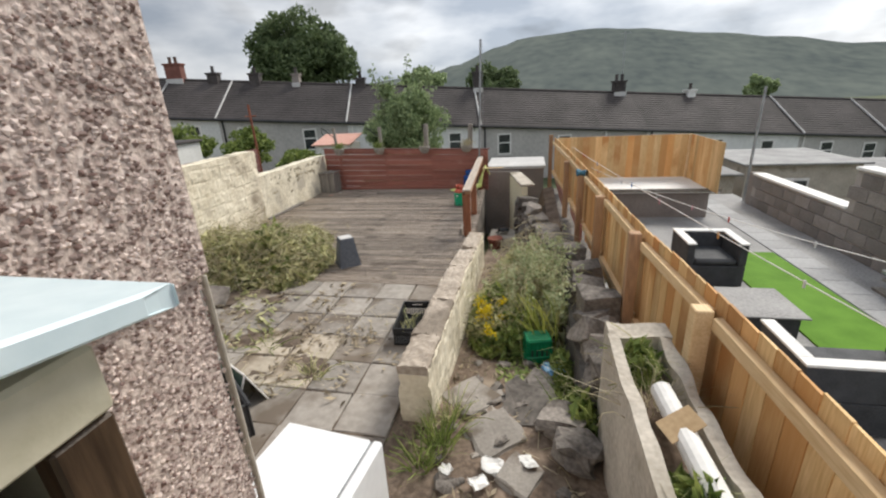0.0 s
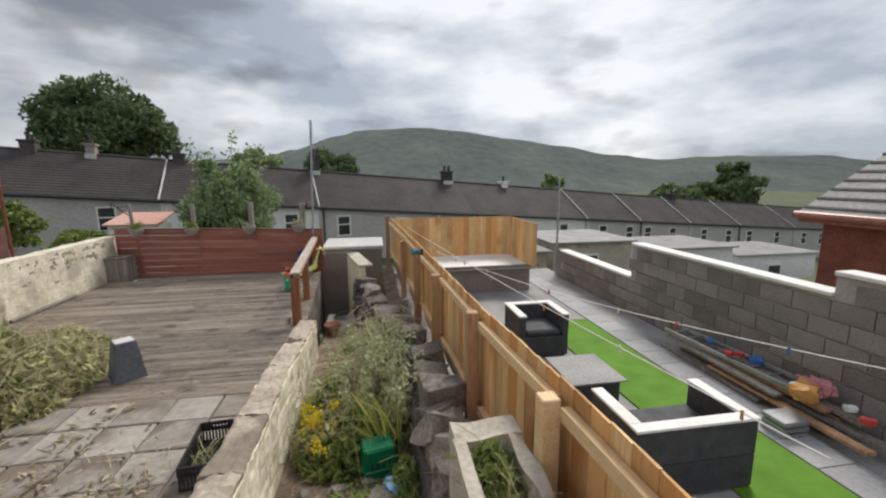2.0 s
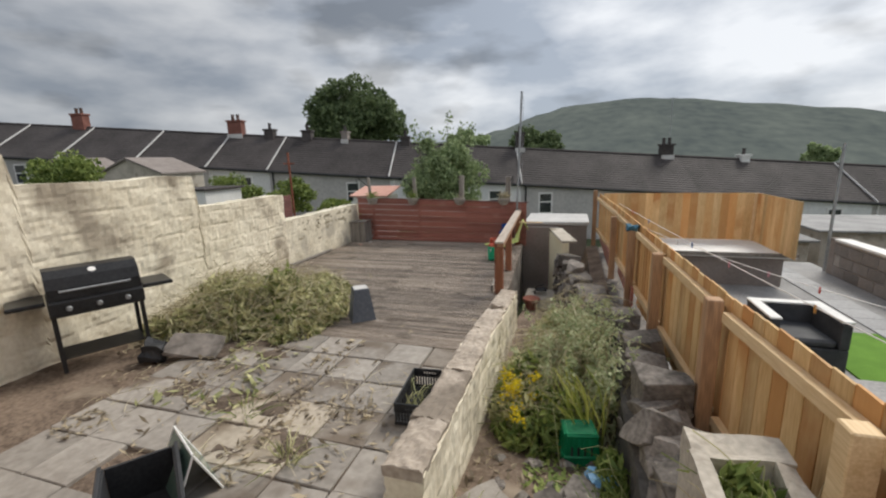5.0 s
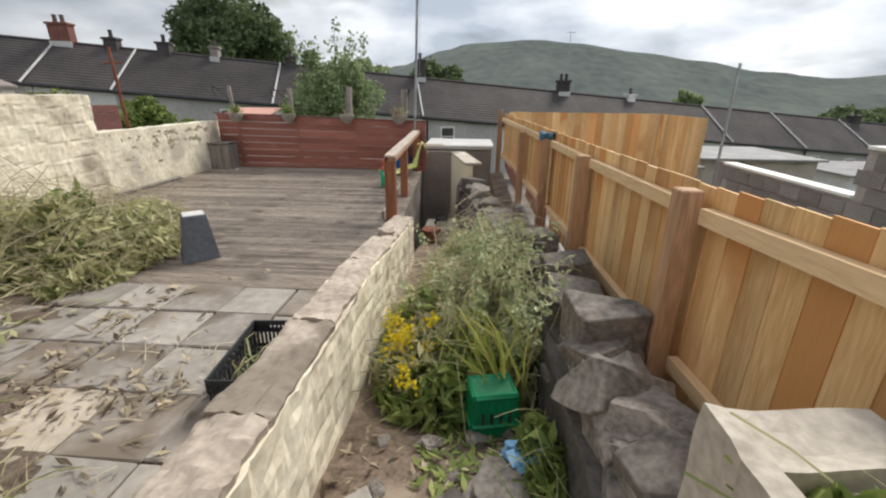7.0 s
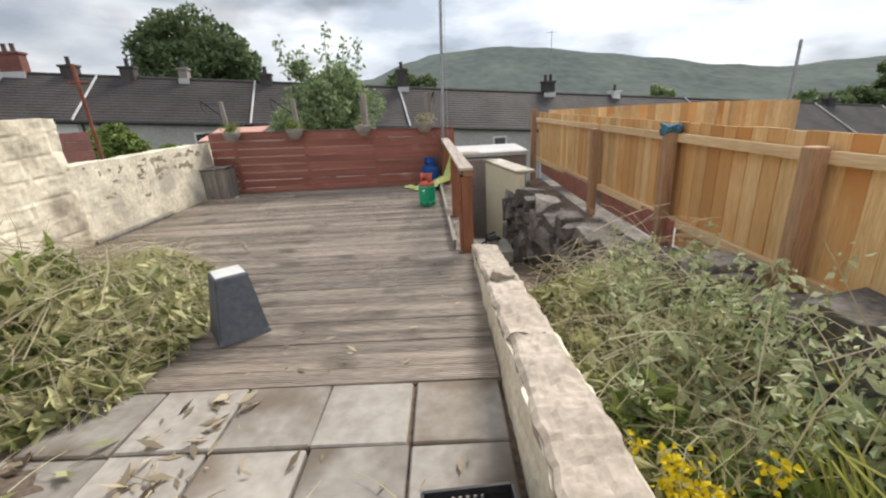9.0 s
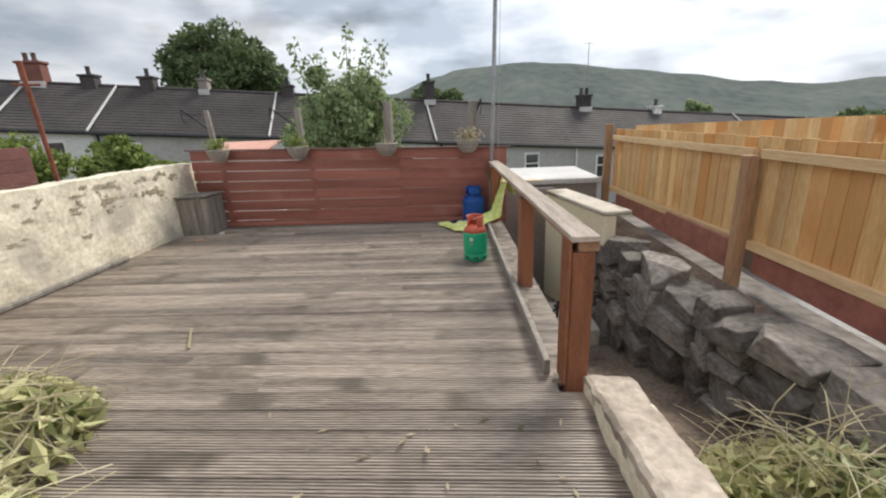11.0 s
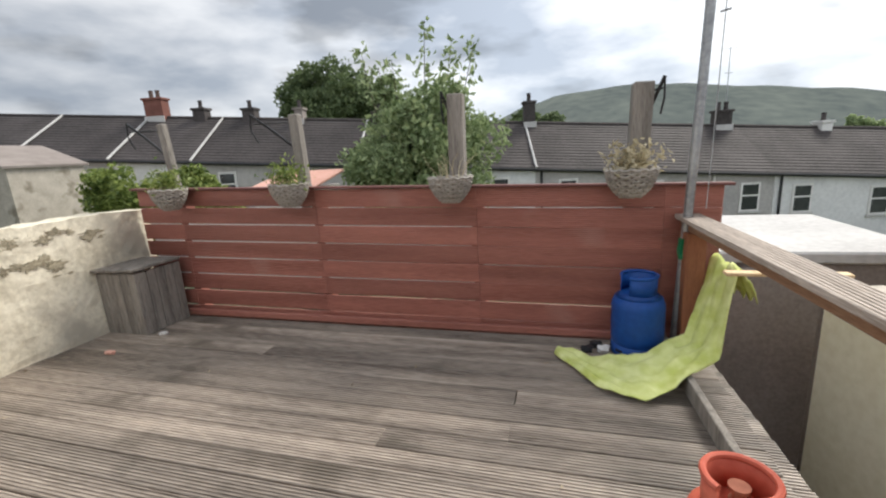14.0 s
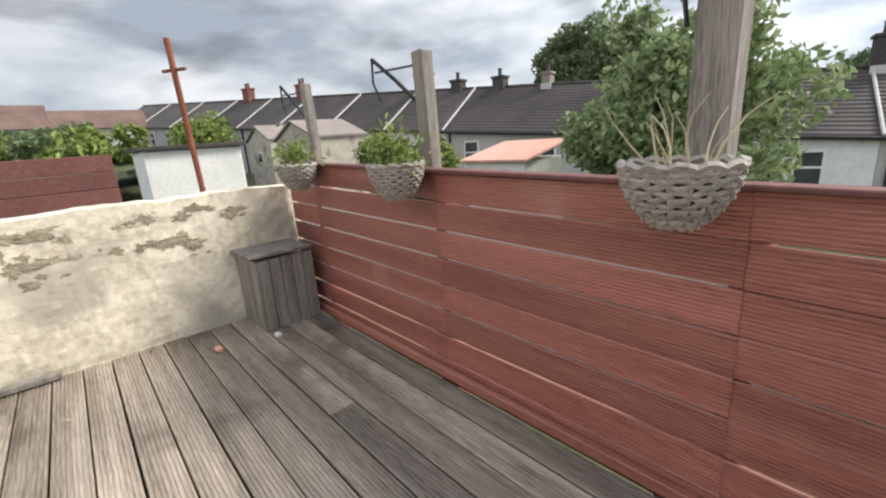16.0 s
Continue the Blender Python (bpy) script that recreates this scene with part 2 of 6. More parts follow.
L_STRAP = leafy("strap_leaf_green", (0.22, 0.27, 0.05), (0.58, 0.56, 0.16))
L_YELLOW = leafy("yellow_flowers", (0.55, 0.42, 0.01), (0.75, 0.60, 0.03))
L_LITTER = leafy("dead_leaf_litter", (0.07, 0.05, 0.032), (0.56, 0.47, 0.33))


# ---- tools ----
def thing(name, at=(0, 0, 0), label="", category="", group="", kind="", rz=0):
    ob = new(name)
    ob.empty_display_size = 0.1
    ob.matrix_basis = pose(*at, 0, 0, rz)
    return tagged(ob, label, category, group, kind)


def to_mesh(name, bm, material, smooth=False):
    me = bpy.data.meshes.new(name)
    bm.to_mesh(me)
    bm.free()
    if material:
        me.materials.append(material)
    if smooth:
        me.polygons.foreach_set("use_smooth", [True] * len(me.polygons))
    return me


def part(name, bm, material, parent, label="", smooth=False, kind=""):
    ob = new(name, bm if isinstance(bm, bpy.types.Mesh) else to_mesh(name, bm, material, smooth))
    ob.parent = parent
    return tagged(ob, label, kind=kind)


def solo(name, bm, material, label="", category="", group="", kind="", smooth=False):
    ob = new(name, bm if isinstance(bm, bpy.types.Mesh) else to_mesh(name, bm, material, smooth))
    return tagged(ob, label, category, group, kind)


def box(x0, x1, y0, y1, z0, z1, bevel=0.004, bm=None):
    bm = bm or bmesh.new()
    made = bmesh.ops.create_cube(bm, size=1, matrix=Matrix.LocRotScale(((x0 + x1) / 2, (y0 + y1) / 2, (z0 + z1) / 2), None, (x1 - x0, y1 - y0, z1 - z0)))
    if bevel:
        edges = list({e for v in made["verts"] for e in v.link_edges})
        bmesh.ops.bevel(bm, geom=edges, offset=bevel, segments=1, affect="EDGES")
    return bm


def tube(points, radius, sides=10, bm=None, taper=1.0):
    """A round bar along points."""
    bm = bm or bmesh.new()
    pts = [Vector(p) for p in points]
    rings = []
    for i, p in enumerate(pts):
        d = (pts[min(i + 1, len(pts) - 1)] - pts[max(i - 1, 0)]).normalized()
        u = d.orthogonal().normalized() if i == 0 else (u - d * u.dot(d)).normalized()
        v = d.cross(u)
        r = radius * (1 + (taper - 1) * i / (len(pts) - 1))
        rings.append([bm.verts.new(p + u * math.cos(a) * r + v * math.sin(a) * r) for a in [2 * math.pi * k / sides for k in range(sides)]])
    for a, b in zip(rings, rings[1:]):
        for k in range(sides):
            bm.faces.new((a[k], a[(k + 1) % sides], b[(k + 1) % sides], b[k]))
    bm.faces.new(rings[0][::-1])
    bm.faces.new(rings[-1])
    return bm


def lathe(profile, sides=28, bm=None, at=(0, 0, 0)):
    """A turned body from (radius, height) pairs."""
    bm = bm or bmesh.new()
    rings = [[bm.verts.new((at[0] + r * math.cos(2 * math.pi * k / sides), at[1] + r * math.sin(2 * math.pi * k / sides), at[2] + z)) for k in range(sides)] for r, z in profile]
    for a, b in zip(rings, rings[1:]):
        for k in range(sides):
            bm.faces.new((a[k], a[(k + 1) % sides], b[(k + 1) % sides], b[k]))
    bm.faces.new(rings[0][::-1])
    bm.faces.new(rings[-1])
    return bm


def prism(outline, y0, y1, bm=None):
    """The (x, z) outline drawn out from y0 to y1."""
    bm = bm or bmesh.new()
    a = [bm.verts.new((x, y0, z)) for x, z in outline]
    b = [bm.verts.new((x, y1, z)) for x, z in outline]
    n = len(a)
    for k in range(n):
        bm.faces.new((a[k], a[(k + 1) % n], b[(k + 1) % n], b[k]))
    bm.faces.new(a[::-1])
    bm.faces.new(b)
    bmesh.ops.recalc_face_normals(bm, faces=bm.faces)
    return bm


def rough_block(sx, sy, sz, seed, jag=0.16, cuts=2):
    """An uneven stone about its own middle."""
    rnd = random.Random(seed)
    bm = bmesh.new()
    bmesh.ops.create_cube(bm, size=1)
    bmesh.ops.subdivide_edges(bm, edges=bm.edges[:], cuts=cuts, use_grid_fill=True)
    off = Vector((rnd.random() * 50, rnd.random() * 50, rnd.random() * 50))
    for v in bm.verts:
        c = v.co.copy()
        round_ = 1 - 0.16 * (c.length / 0.866) ** 3
        v.co = Vector((c.x * sx, c.y * sy, c.z * sz)) * round_ + noise.noise_vector(c * 2.2 + off) * jag * min(sx, sy, sz)
    return bm


def masonry(name, p0, p1, thick, z0, tops, parent, material, seed=1, grid=0.045, depth=0.018, course=0.21, stone=0.42, label="", kind=""):
    """A wall of painted rough stones from p0 to p1, as one relief mesh. tops: (distance, height) where the top changes in steps."""
    a, b = Vector((*p0, 0)), Vector((*p1, 0))
    run = (b - a)
    length = run.length
    d = run.normalized()
    side = Vector((-d.y, d.x, 0))
    bm = bmesh.new()
    nx = int(length / grid)
    zmax = max(h for _, h in tops)

    def top(s):
        h = tops[0][1]
        for at, hh in tops:
            if s >= at:
                h = hh
        return h + 0.03 * noise.noise(Vector((s * 1.7, seed, 0.3))) + 0.012 * noise.noise(Vector((s * 9, seed, 2)))

    def relief(s, z):
        zj = z + 0.07 * noise.noise(Vector((s * 0.8, seed, 4))) + 0.02 * noise.noise(Vector((s * 4, z * 2, seed)))
        row = math.floor(zj / course)
        u = (zj / course) % 1
        w = stone * (0.75 + 0.5 * ((row * 7919 + seed * 31) % 10) / 10)
        v = ((s + row * 0.37 + 0.10 * noise.noise(Vector((s * 2, z * 3, 9)))) / w) % 1
        joint = min(u, 1 - u) * course, min(v, 1 - v) * w
        j = min(1.0, min(joint) / 0.022)
        cell = noise.noise(Vector((math.floor((s + row * 0.19) / w) * 3.1, row * 5.3, seed)))
        return depth * (0.5 * j + 0.45 * cell + 0.9 * noise.noise(Vector((s * 4, z * 4, seed))) + 0.5 * noise.noise(Vector((s * 13, z * 13, seed))))

    nz = max(3, int((zmax - z0) / grid))
    for face, sign in ((0, -1), (1, 1)):
        g = []
        for i in range(nx + 1):
            s = length * i / nx
            h = top(s)
            col = []
            for k in range(nz + 1):
                z = z0 + (h - z0) * k / nz
                o = thick / 2 * sign + sign * relief(s, z)
                col.append(bm.verts.new(a + d * s + side * o + Vector((0, 0, z))))
            g.append(col)
        for i in range(nx):
            for k in range(nz):
                q = (g[i][k], g[i + 1][k], g[i + 1][k + 1], g[i][k + 1])
                bm.faces.new(q if sign < 0 else q[::-1])
        if face == 0:
            first = g
        else:
            for i in range(nx):
                bm.faces.new((first[i][nz], first[i + 1][nz], g[i + 1][nz], g[i][nz]))
            for e in (0, nx):
                for k in range(nz):
                    q = (first[e][k], first[e][k + 1], g[e][k + 1], g[e][k])
                    bm.faces.new(q if e == 0 else q[::-1])
    return part(name, bm, material, parent, label, kind=kind) if parent else solo(name, bm, material, label, kind=kind)


def leaf_mesh(name, centres, size, material, seed, droop=0.3, long=1.8):
    """Many single leaves: bent four-sided blades about the given centres."""
    rnd = np.random.RandomState(seed)
    n = len(centres)
    c = np.asarray(centres)
    u = rnd.normal(size=(n, 3))
    u[:, 2] -= droop
    u /= np.linalg.norm(u, axis=1)[:, None]
    w = np.cross(u, rnd.normal(size=(n, 3)))
    w /= np.linalg.norm(w, axis=1)[:, None]
    s = size * rnd.uniform(0.6, 1.4, size=(n, 1))
    up = np.cross(u, w) * s * 0.22
    verts = np.stack([c - u * s * long / 2, c + w * s / 2 + up, c + u * s * long / 2 - up, c - w * s / 2 + up], axis=1).reshape(-1, 3)
    me = bpy.data.meshes.new(name)
    me.from_pydata(verts.tolist(), [], [f for i in range(n) for f in ((4 * i, 4 * i + 1, 4 * i + 2), (4 * i, 4 * i + 2, 4 * i + 3))])
    me.materials.append(material)
    return me


def stalk_mesh(name, starts, ends, width, material, seed, sag=0.15):
    """Thin bent stalks from starts to ends, three pieces each."""
    rnd = np.random.RandomState(seed)
    verts, faces = [], []
    for p, q in zip(starts, ends):
        p, q = Vector(p), Vector(q)
        side = (q - p).cross(Vector(rnd.normal(size=3))).normalized() * width / 2
        bend = Vector((rnd.normal() * 0.4, rnd.normal() * 0.4, 0.6)) * sag * (q - p).length
        base = len(verts)
        for k in range(4):
            f = k / 3
            m = p.lerp(q, f) + bend * 4 * f * (1 - f)
            verts += [m - side * (1 - 0.6 * f), m + side * (1 - 0.6 * f)]
        faces += [(base + 2 * k, base + 2 * k + 1, base + 2 * k + 3, base + 2 * k + 2) for k in range(3)]
    me = bpy.data.meshes.new(name)
    me.from_pydata([tuple(v) for v in verts], [], faces)
    me.materials.append(material)
    return me


# ---- ground ----
def sheet(name, x0, x1, y0, y1, nx, ny, height, material, label="", kind="structure"):
    bm = bmesh.new()
    g = [[bm.verts.new((x0 + (x1 - x0) * i / nx, y0 + (y1 - y0) * j / ny, height(x0 + (x1 - x0) * i / nx, y0 + (y1 - y0) * j / ny))) for j in range(ny + 1)] for i in range(nx + 1)]
    for i in range(nx):
        for j in range(ny):
            bm.faces.new((g[i][j], g[i + 1][j], g[i + 1][j + 1], g[i][j + 1]))
    return solo(name, bm, material, label, kind=kind, smooth=True)


def far_ground(x, y):
    if y < 15:
        return -1.45
    return -1.45 - min(1, (y - 15) / 8) * (1.9 + 0.08 * x * min(1, (y - 15) / 8)) if y < 60 else -3.35 - 0.08 * x


sheet("ground", -400, 400, -60, 700, 80, 152, lambda x, y: max(-40, far_ground(max(-120, min(120, x)), y)), M_FIELD, "rough green valley ground below the gardens")


def lane_z(y):
    pts = [(-2, -0.05), (4.5, -0.06), (5.7, -0.30), (9, -0.55), (11, -0.95), (13.6, -1.25), (15, -1.3)]
    for (a, za), (b, zb) in zip(pts, pts[1:]):
        if y <= b:
            return za + (zb - za) * (y - a) / (b - a)
    return -1.3


sheet("lane_ground", 3.72, 5.25, 1.0, 14.0, 34, 260, lambda x, y: lane_z(y) + 0.03 * noise.noise(Vector((x * 3, y * 3, 0))) + 0.015 * noise.noise(Vector((x * 11, y * 11, 3))), M_SOIL, "trodden brown earth and broken slabs of the narrow side lane")
sheet("patio_bed", -1.35, 3.75, 2.2, 6.85, 100, 90, lambda x, y: -0.035 + 0.022 * noise.noise(Vector((x * 2.5, y * 2.5, 7))) + 0.01 * noise.noise(Vector((x * 12, y * 12, 1))), M_SOIL, "dirty earth bed showing between and beside the patio slabs")
YARD = -0.45
sheet("neighbour_yard", 5.5, 9.9, 1.0, 14.0, 4, 4, lambda x, y: YARD, M_PAVE, "pale grey paved ground of the neighbouring yard")


# ---- deck ----
DX0, DX1, DY0, DY1 = -1.12, 3.42, 6.80, 12.93
deck = thing("deck", (0, 0, 0), "weathered grey-brown grooved timber decking on the garden terrace", "deck", kind="structure")
# Frame and joists are coloured dark so the board gaps look deeply shaded.
part("deck_frame", box(DX0, DX1 - 0.02, DY0 + 0.01, DY1, -0.5, -0.07, 0), M_BARK, deck)
for x in (-1.0, -0.1, 0.8, 1.7, 2.6, 3.34):
    part("joist", box(x - 0.02, x + 0.02, DY0 + 0.012, DY1, -0.07, -0.031, 0), M_BARK, deck)
PITCH = 0.146


def groove_board(length, width=0.137, thick=0.028, grooves=7, seed=0):
    """A decking board along x from 0, its top at 0, with sawn grooves."""
    prof = [(-width / 2, -thick), (-width / 2, -0.004), (-width / 2 + 0.004, 0)]
    gap = (width - 0.012) / grooves
    for k in range(grooves):
        x = -width / 2 + 0.006 + gap * (k + 0.5)
        prof += [(x - gap * 0.27, 0), (x - gap * 0.16, -0.005), (x + gap * 0.16, -0.005), (x + gap * 0.27, 0)]
    prof += [(width / 2 - 0.004, 0), (width / 2, -0.004), (width / 2, -thick)]
    bm = bmesh.new()
    a = [bm.verts.new((0, y, z)) for y, z in prof]
    b = [bm.verts.new((length, y, z)) for y, z in prof]
    n = len(a)
    for k in range(n):
        bm.faces.new((a[k], b[k], b[(k + 1) % n], a[(k + 1) % n]))
    bm.faces.new(a)
    bm.faces.new(b[::-1])
    bmesh.ops.recalc_face_normals(bm, faces=bm.faces)
    return to_mesh("decking_board", bm, M_DECK)


rnd = random.Random(4)
lengths = {}
for k in range(int((DY1 - DY0) / PITCH) + 1):
    y = DY0 + PITCH * (k + 0.5)
    if y > DY1 - 0.03:
        break
    joint, end = rnd.choice((0.55, 1.15, 1.75, 2.35)), DX1 if y > 8.9 else 3.57
    start = DX0 + rnd.choice((0, 0.005, 0.01))
    for x0, x1 in (((start, joint - 0.002), (joint + 0.002, end)) if rnd.random() < 0.22 else ((start, end),)):
        n = round(x1 - x0, 2)
        if n not in lengths:
            lengths[n] = groove_board(n)
        o = part("decking_board", lengths[n], None, deck)
        o.matrix_basis = pose(x0, y, rnd.uniform(-0.002, 0.002), rnd.uniform(-0.4, 0.4), 0, rnd.uniform(-0.06, 0.06))


# ---- red screen at the end of the deck ----
screen = thing("timber_screen", (0, 12.98, 0), "red-brown stained horizontal board screen closing the deck", "fence")
rows_z = [-0.05 + 0.145 * k for k in range(8)]
SX0, SX1 = -1.08, 3.52


def ribbed_board(length, width=0.1342, thick=0.012):
    m = groove_board(length, width, thick, 9)
    m.materials[0] = M_RED
    return m


rnd = random.Random(8)
red_cuts = [-0.62, 0.72, 2.0, 3.2]
for k, z in enumerate(rows_z):
    cuts = [SX0] + red_cuts + [SX1]
    for x0, x1 in zip(cuts, cuts[1:]):
        o = part("screen_board", ribbed_board(x1 - x0 - 0.0015), None, screen)
        lift = (z + 0.07) * (0.035 - 0.0245 * (x0 + 1.08))
        o.matrix_basis = pose(x0 + 0.001, 0, z + 0.066 + lift + rnd.uniform(-0.002, 0.002), 90, 0, 0) @ pose(0, 0, 0, rnd.uniform(-1, 1), 0, -1.40 * (z + 0.07) + rnd.uniform(-0.08, 0.08))
# Added white strips behind the boards stand in for daylight through the gaps.
for z in rows_z[3:7]:
    for x0, x1 in ((-1.0, -0.66), (-0.58, 0.68), (0.76, 1.96), (2.04, 3.16), (3.24, 3.45)):
        zz = z + z * (0.035 - 0.0245 * ((x0 + x1) / 2 + 1.08))
        o = part("back_batten", box(-(x1 - x0) / 2, (x1 - x0) / 2, -0.002, 0.002, -0.022, 0.016, 0), M_WPAINT, screen, "added white strip imitating daylight through the gaps")
        o.matrix_basis = pose((x0 + x1) / 2, 0.0155, zz, 0, 1.40 * z, 0)
o = part("capping", box(-2.35, 2.35, -0.03, 0.045, -0.008, 0.010), M_DARKRED, screen)
o.matrix_basis = pose(1.22, 0, 1.088, 0, 1.52, 0)
for x in (-0.62, 0.72, 2.0, 3.2):
    part("screen_post", box(x - 0.045, x + 0.045, 0.02, 0.11, -0.4, 1.03), M_RED, screen)
part("skirting_board", box(SX0, SX1, -0.045, -0.012, 0.005, 0.055), M_RED, screen)

# ---- handrail along the lane ----
rail = thing("handrail", (3.52, 8.9, 0), "brown timber handrail with a grooved top board beside the lane", "railing", rz=2.7)
top_board = groove_board(4.16, 0.135, 0.028, 7)
top_board.materials[0] = M_RAILTOP
o = part("top_board", top_board, None, rail, "grey grooved decking board laid flat as handrail")
o.matrix_basis = pose(0, -0.04, 0.852, 0, 0, 90)
for y in (0.05, 1.52, 3.95):
    part("rail_post", box(-0.055, 0.055, y - 0.075, y + 0.075, -0.45, 0.764, 0.006), M_POST, rail, "orange-brown stained square post")
part("under_rail", box(-0.03, 0.075, -0.02, 4.10, 0.765, 0.8215, 0.006), M_RAILW, rail, "brown stained timber under the top board")
part("toe_board", box(-0.15, -0.115, 0.1, 3.98, 0.002, 0.10), M_GREYW, rail, "pale bare timber edging board")
clad = groove_board(0.80, 0.138, 0.016, 7)
clad.materials[0] = M_POST
o = part("cladding_board", clad, None, rail, "ribbed stained board facing the end post")
o.matrix_basis = Matrix(((0, 0, -1, -0.075), (0, 1, 0, 0.05), (1, 0, 0, 0.02), (0, 0, 0, 1)))
edge = thing("deck_edge", (0, 0, 0), "short grooved boards along the lane edge of the deck", "deck", kind="structure")
for k in range(27):
    o = part("decking_board", groove_board(0.20 - 0.0068 * k, 0.140, 0.028, 7), None, edge)
    o.matrix_basis = pose(DX1 + 0.004, 9.02 + 0.146 * k, -0.012, 0, 0, 0)

# ---- walls ----
garden_wall = thing("garden_wall", (0, 0, 0), "cream painted rough stone boundary wall stepping down along the garden", "wall", kind="structure")
masonry("rendered_stretch", (-1.22, 13.05), (-1.184, 9.8), 0.24, -0.5, [(0, 0.97)], garden_wall, M_RENDER, seed=3, depth=0.015, course=9.0, stone=30.0)
masonry("stone_stretch", (-1.184, 9.798), (-1.10, 2.3), 0.26, -0.5, [(0, 1.50), (2.1, 1.98), (4.35, 2.3)], garden_wall, M_CREAM, seed=5, depth=0.02, course=0.23, stone=0.5)
low = thing("low_wall", (0, 0, 0), "low cream painted stone retaining wall between patio and lane", "wall", kind="structure")
masonry("low_wall_body", (3.74, 4.33), (3.68, 8.85), 0.24, -0.7, [(0.12 * k, 0.46 - (0.062 * 0.12 * k if k < 19 else 0.141 + 0.125 * 0.12 * (k - 19))) for k in range(38)], low, M_CREAM, seed=11, grid=0.04, depth=0.02, course=0.17)
masonry("lane_side_wall", (3.50, 8.87), (3.34, 13.5), 0.10, -1.5, [(0, -0.07)], low, M_ROCK, seed=12, grid=0.08)

# ---- pale timber fence ----
fence = thing("boundary_fence", (0, 0, 0), "new pale pine closeboard fence with square posts and rails", "fence")


def fence_top(y):
    pts = [(0, 1.30), (3, 1.26), (4.3, 1.235), (4.8, 1.215), (5.7, 1.17), (7.3, 1.155), (13.75, 1.19)]
    for (a, za), (b, zb) in zip(pts, pts[1:]):
        if y <= b:
            return za + (zb - za) * (y - a) / (b - a)
    return 1.19


def fence_x(y):
    pts = [(0, 5.80), (4.15, 5.66), (7.33, 5.57), (10.58, 5.42), (13.75, 5.24)]
    for (a, xa), (b, xb) in zip(pts, pts[1:]):
        if y <= b:
            return xa + (xb - xa) * (y - a) / (b - a)
    return 5.25


rnd = random.Random(5)
board_me = to_mesh("fence_board", prism([(-0.008, -0.075), (0.008, -0.075), (0.003, 0.079), (-0.008, 0.079)], 0, 1), M_PINE)
y = 1.3
while y < 13.62:
    z0 = 0.02 + rnd.uniform(0, 0.03) if y < 8.8 else 0.27
    o = part("fence_board", board_me, None, fence)
    h = fence_top(y) + rnd.uniform(-0.006, 0.006) - z0
    o.matrix_basis = Matrix.Translation((fence_x(y), y, z0)) @ Matrix(((1, 0, 0, 0), (0, 0, 1, 0), (0, 1, 0, 0), (0, 0, 0, 1))) @ Matrix.Diagonal((1, h, 1, 1))
    y += 0.150
posts = [1.2, 2.65, 4.15, 5.62, 7.33, 8.83, 10.58, 13.68]
tops = [1.24, 1.20, 1.18, 1.155, 1.085, 1.085, 1.03, 1.26]
for y, z in zip(posts, tops):
    x = fence_x(y)
    part("fence_post", box(x - 0.155, x - 0.055, y - 0.05, y + 0.05, -0.35, z, 0.006), M_PINED if y > 4.5 else M_PINEP, fence)
for (ya, za), (yb, zb) in zip(zip(posts, tops), zip(posts[1:], tops[1:])):
    for drop in (0.03, 0.80):
        zt = lambda yy: fence_top(yy) - 0.10 - drop
        bm = box(-0.032, 0.02, 0, 1, -0.036, 0.036, 0)
        m = Matrix.Translation((fence_x(ya) - 0.032, ya + 0.052, zt(ya))) @ Matrix(((1, fence_x(yb) - fence_x(ya), 0, 0), (0, yb - ya - 0.104, 0, 0), (0, zt(yb) - zt(ya), 1, 0), (0, 0, 0, 1)))
        bmesh.ops.transform(bm, matrix=m, verts=bm.verts)
        part("fence_rail", bm, M_PINEP, fence)
far_fence = thing("far_fence", (0, 0, 0), "new pale pine fence panels standing on the shed roof", "fence")
for k in range(20):
    o = part("fence_board", board_me, None, far_fence)
    o.matrix_basis = Matrix.Translation((5.36 + 0.150 * k, 13.02, 0.22)) @ Matrix(((0, 0, 1, 0), (1, 0, 0, 0), (0, 1, 0, 0), (0, 0, 0, 1))) @ Matrix.Diagonal((1, 1.02, 1, 1))
for k in range(13):
    o = part("fence_board", board_me, None, far_fence)
    o.matrix_basis = Matrix.Translation((8.345, 13.0 - 0.150 * k, 0.22)) @ Matrix(((1, 0, 0, 0), (0, 0, 1, 0), (0, 1, 0, 0), (0, 0, 0, 1))) @ Matrix.Diagonal((1, 1.02, 1, 1))
part("fence_post", box(8.30, 8.39, 12.965, 13.055, -0.2, 1.22, 0.006), M_PINEP, far_fence)

# ---- lane end ----
lane_end = thing("lane_end_wall", (0, 0, 0), "grey cement rendered wall across the end of the lane", "wall", kind="structure")
part("wall_body", box(3.40, 4.30, 13.40, 13.54, -1.6, 0.36, 0.01), M_GREYR, lane_end)
cream_return = thing("lane_cream_wall", (4.42, 11.38, 0), "cream rendered wall beside the lane steps", "wall", kind="structure", rz=12)
part("wall_body", box(0.0, 0.14, 0.0, 1.62, -1.6, 0.36, 0.012), M_LANEC, cream_return)
part("coping", box(-0.02, 0.30, -0.02, 1.60, 0.362, 0.41, 0.012), M_CONC, cream_return, "rough pale concrete coping")

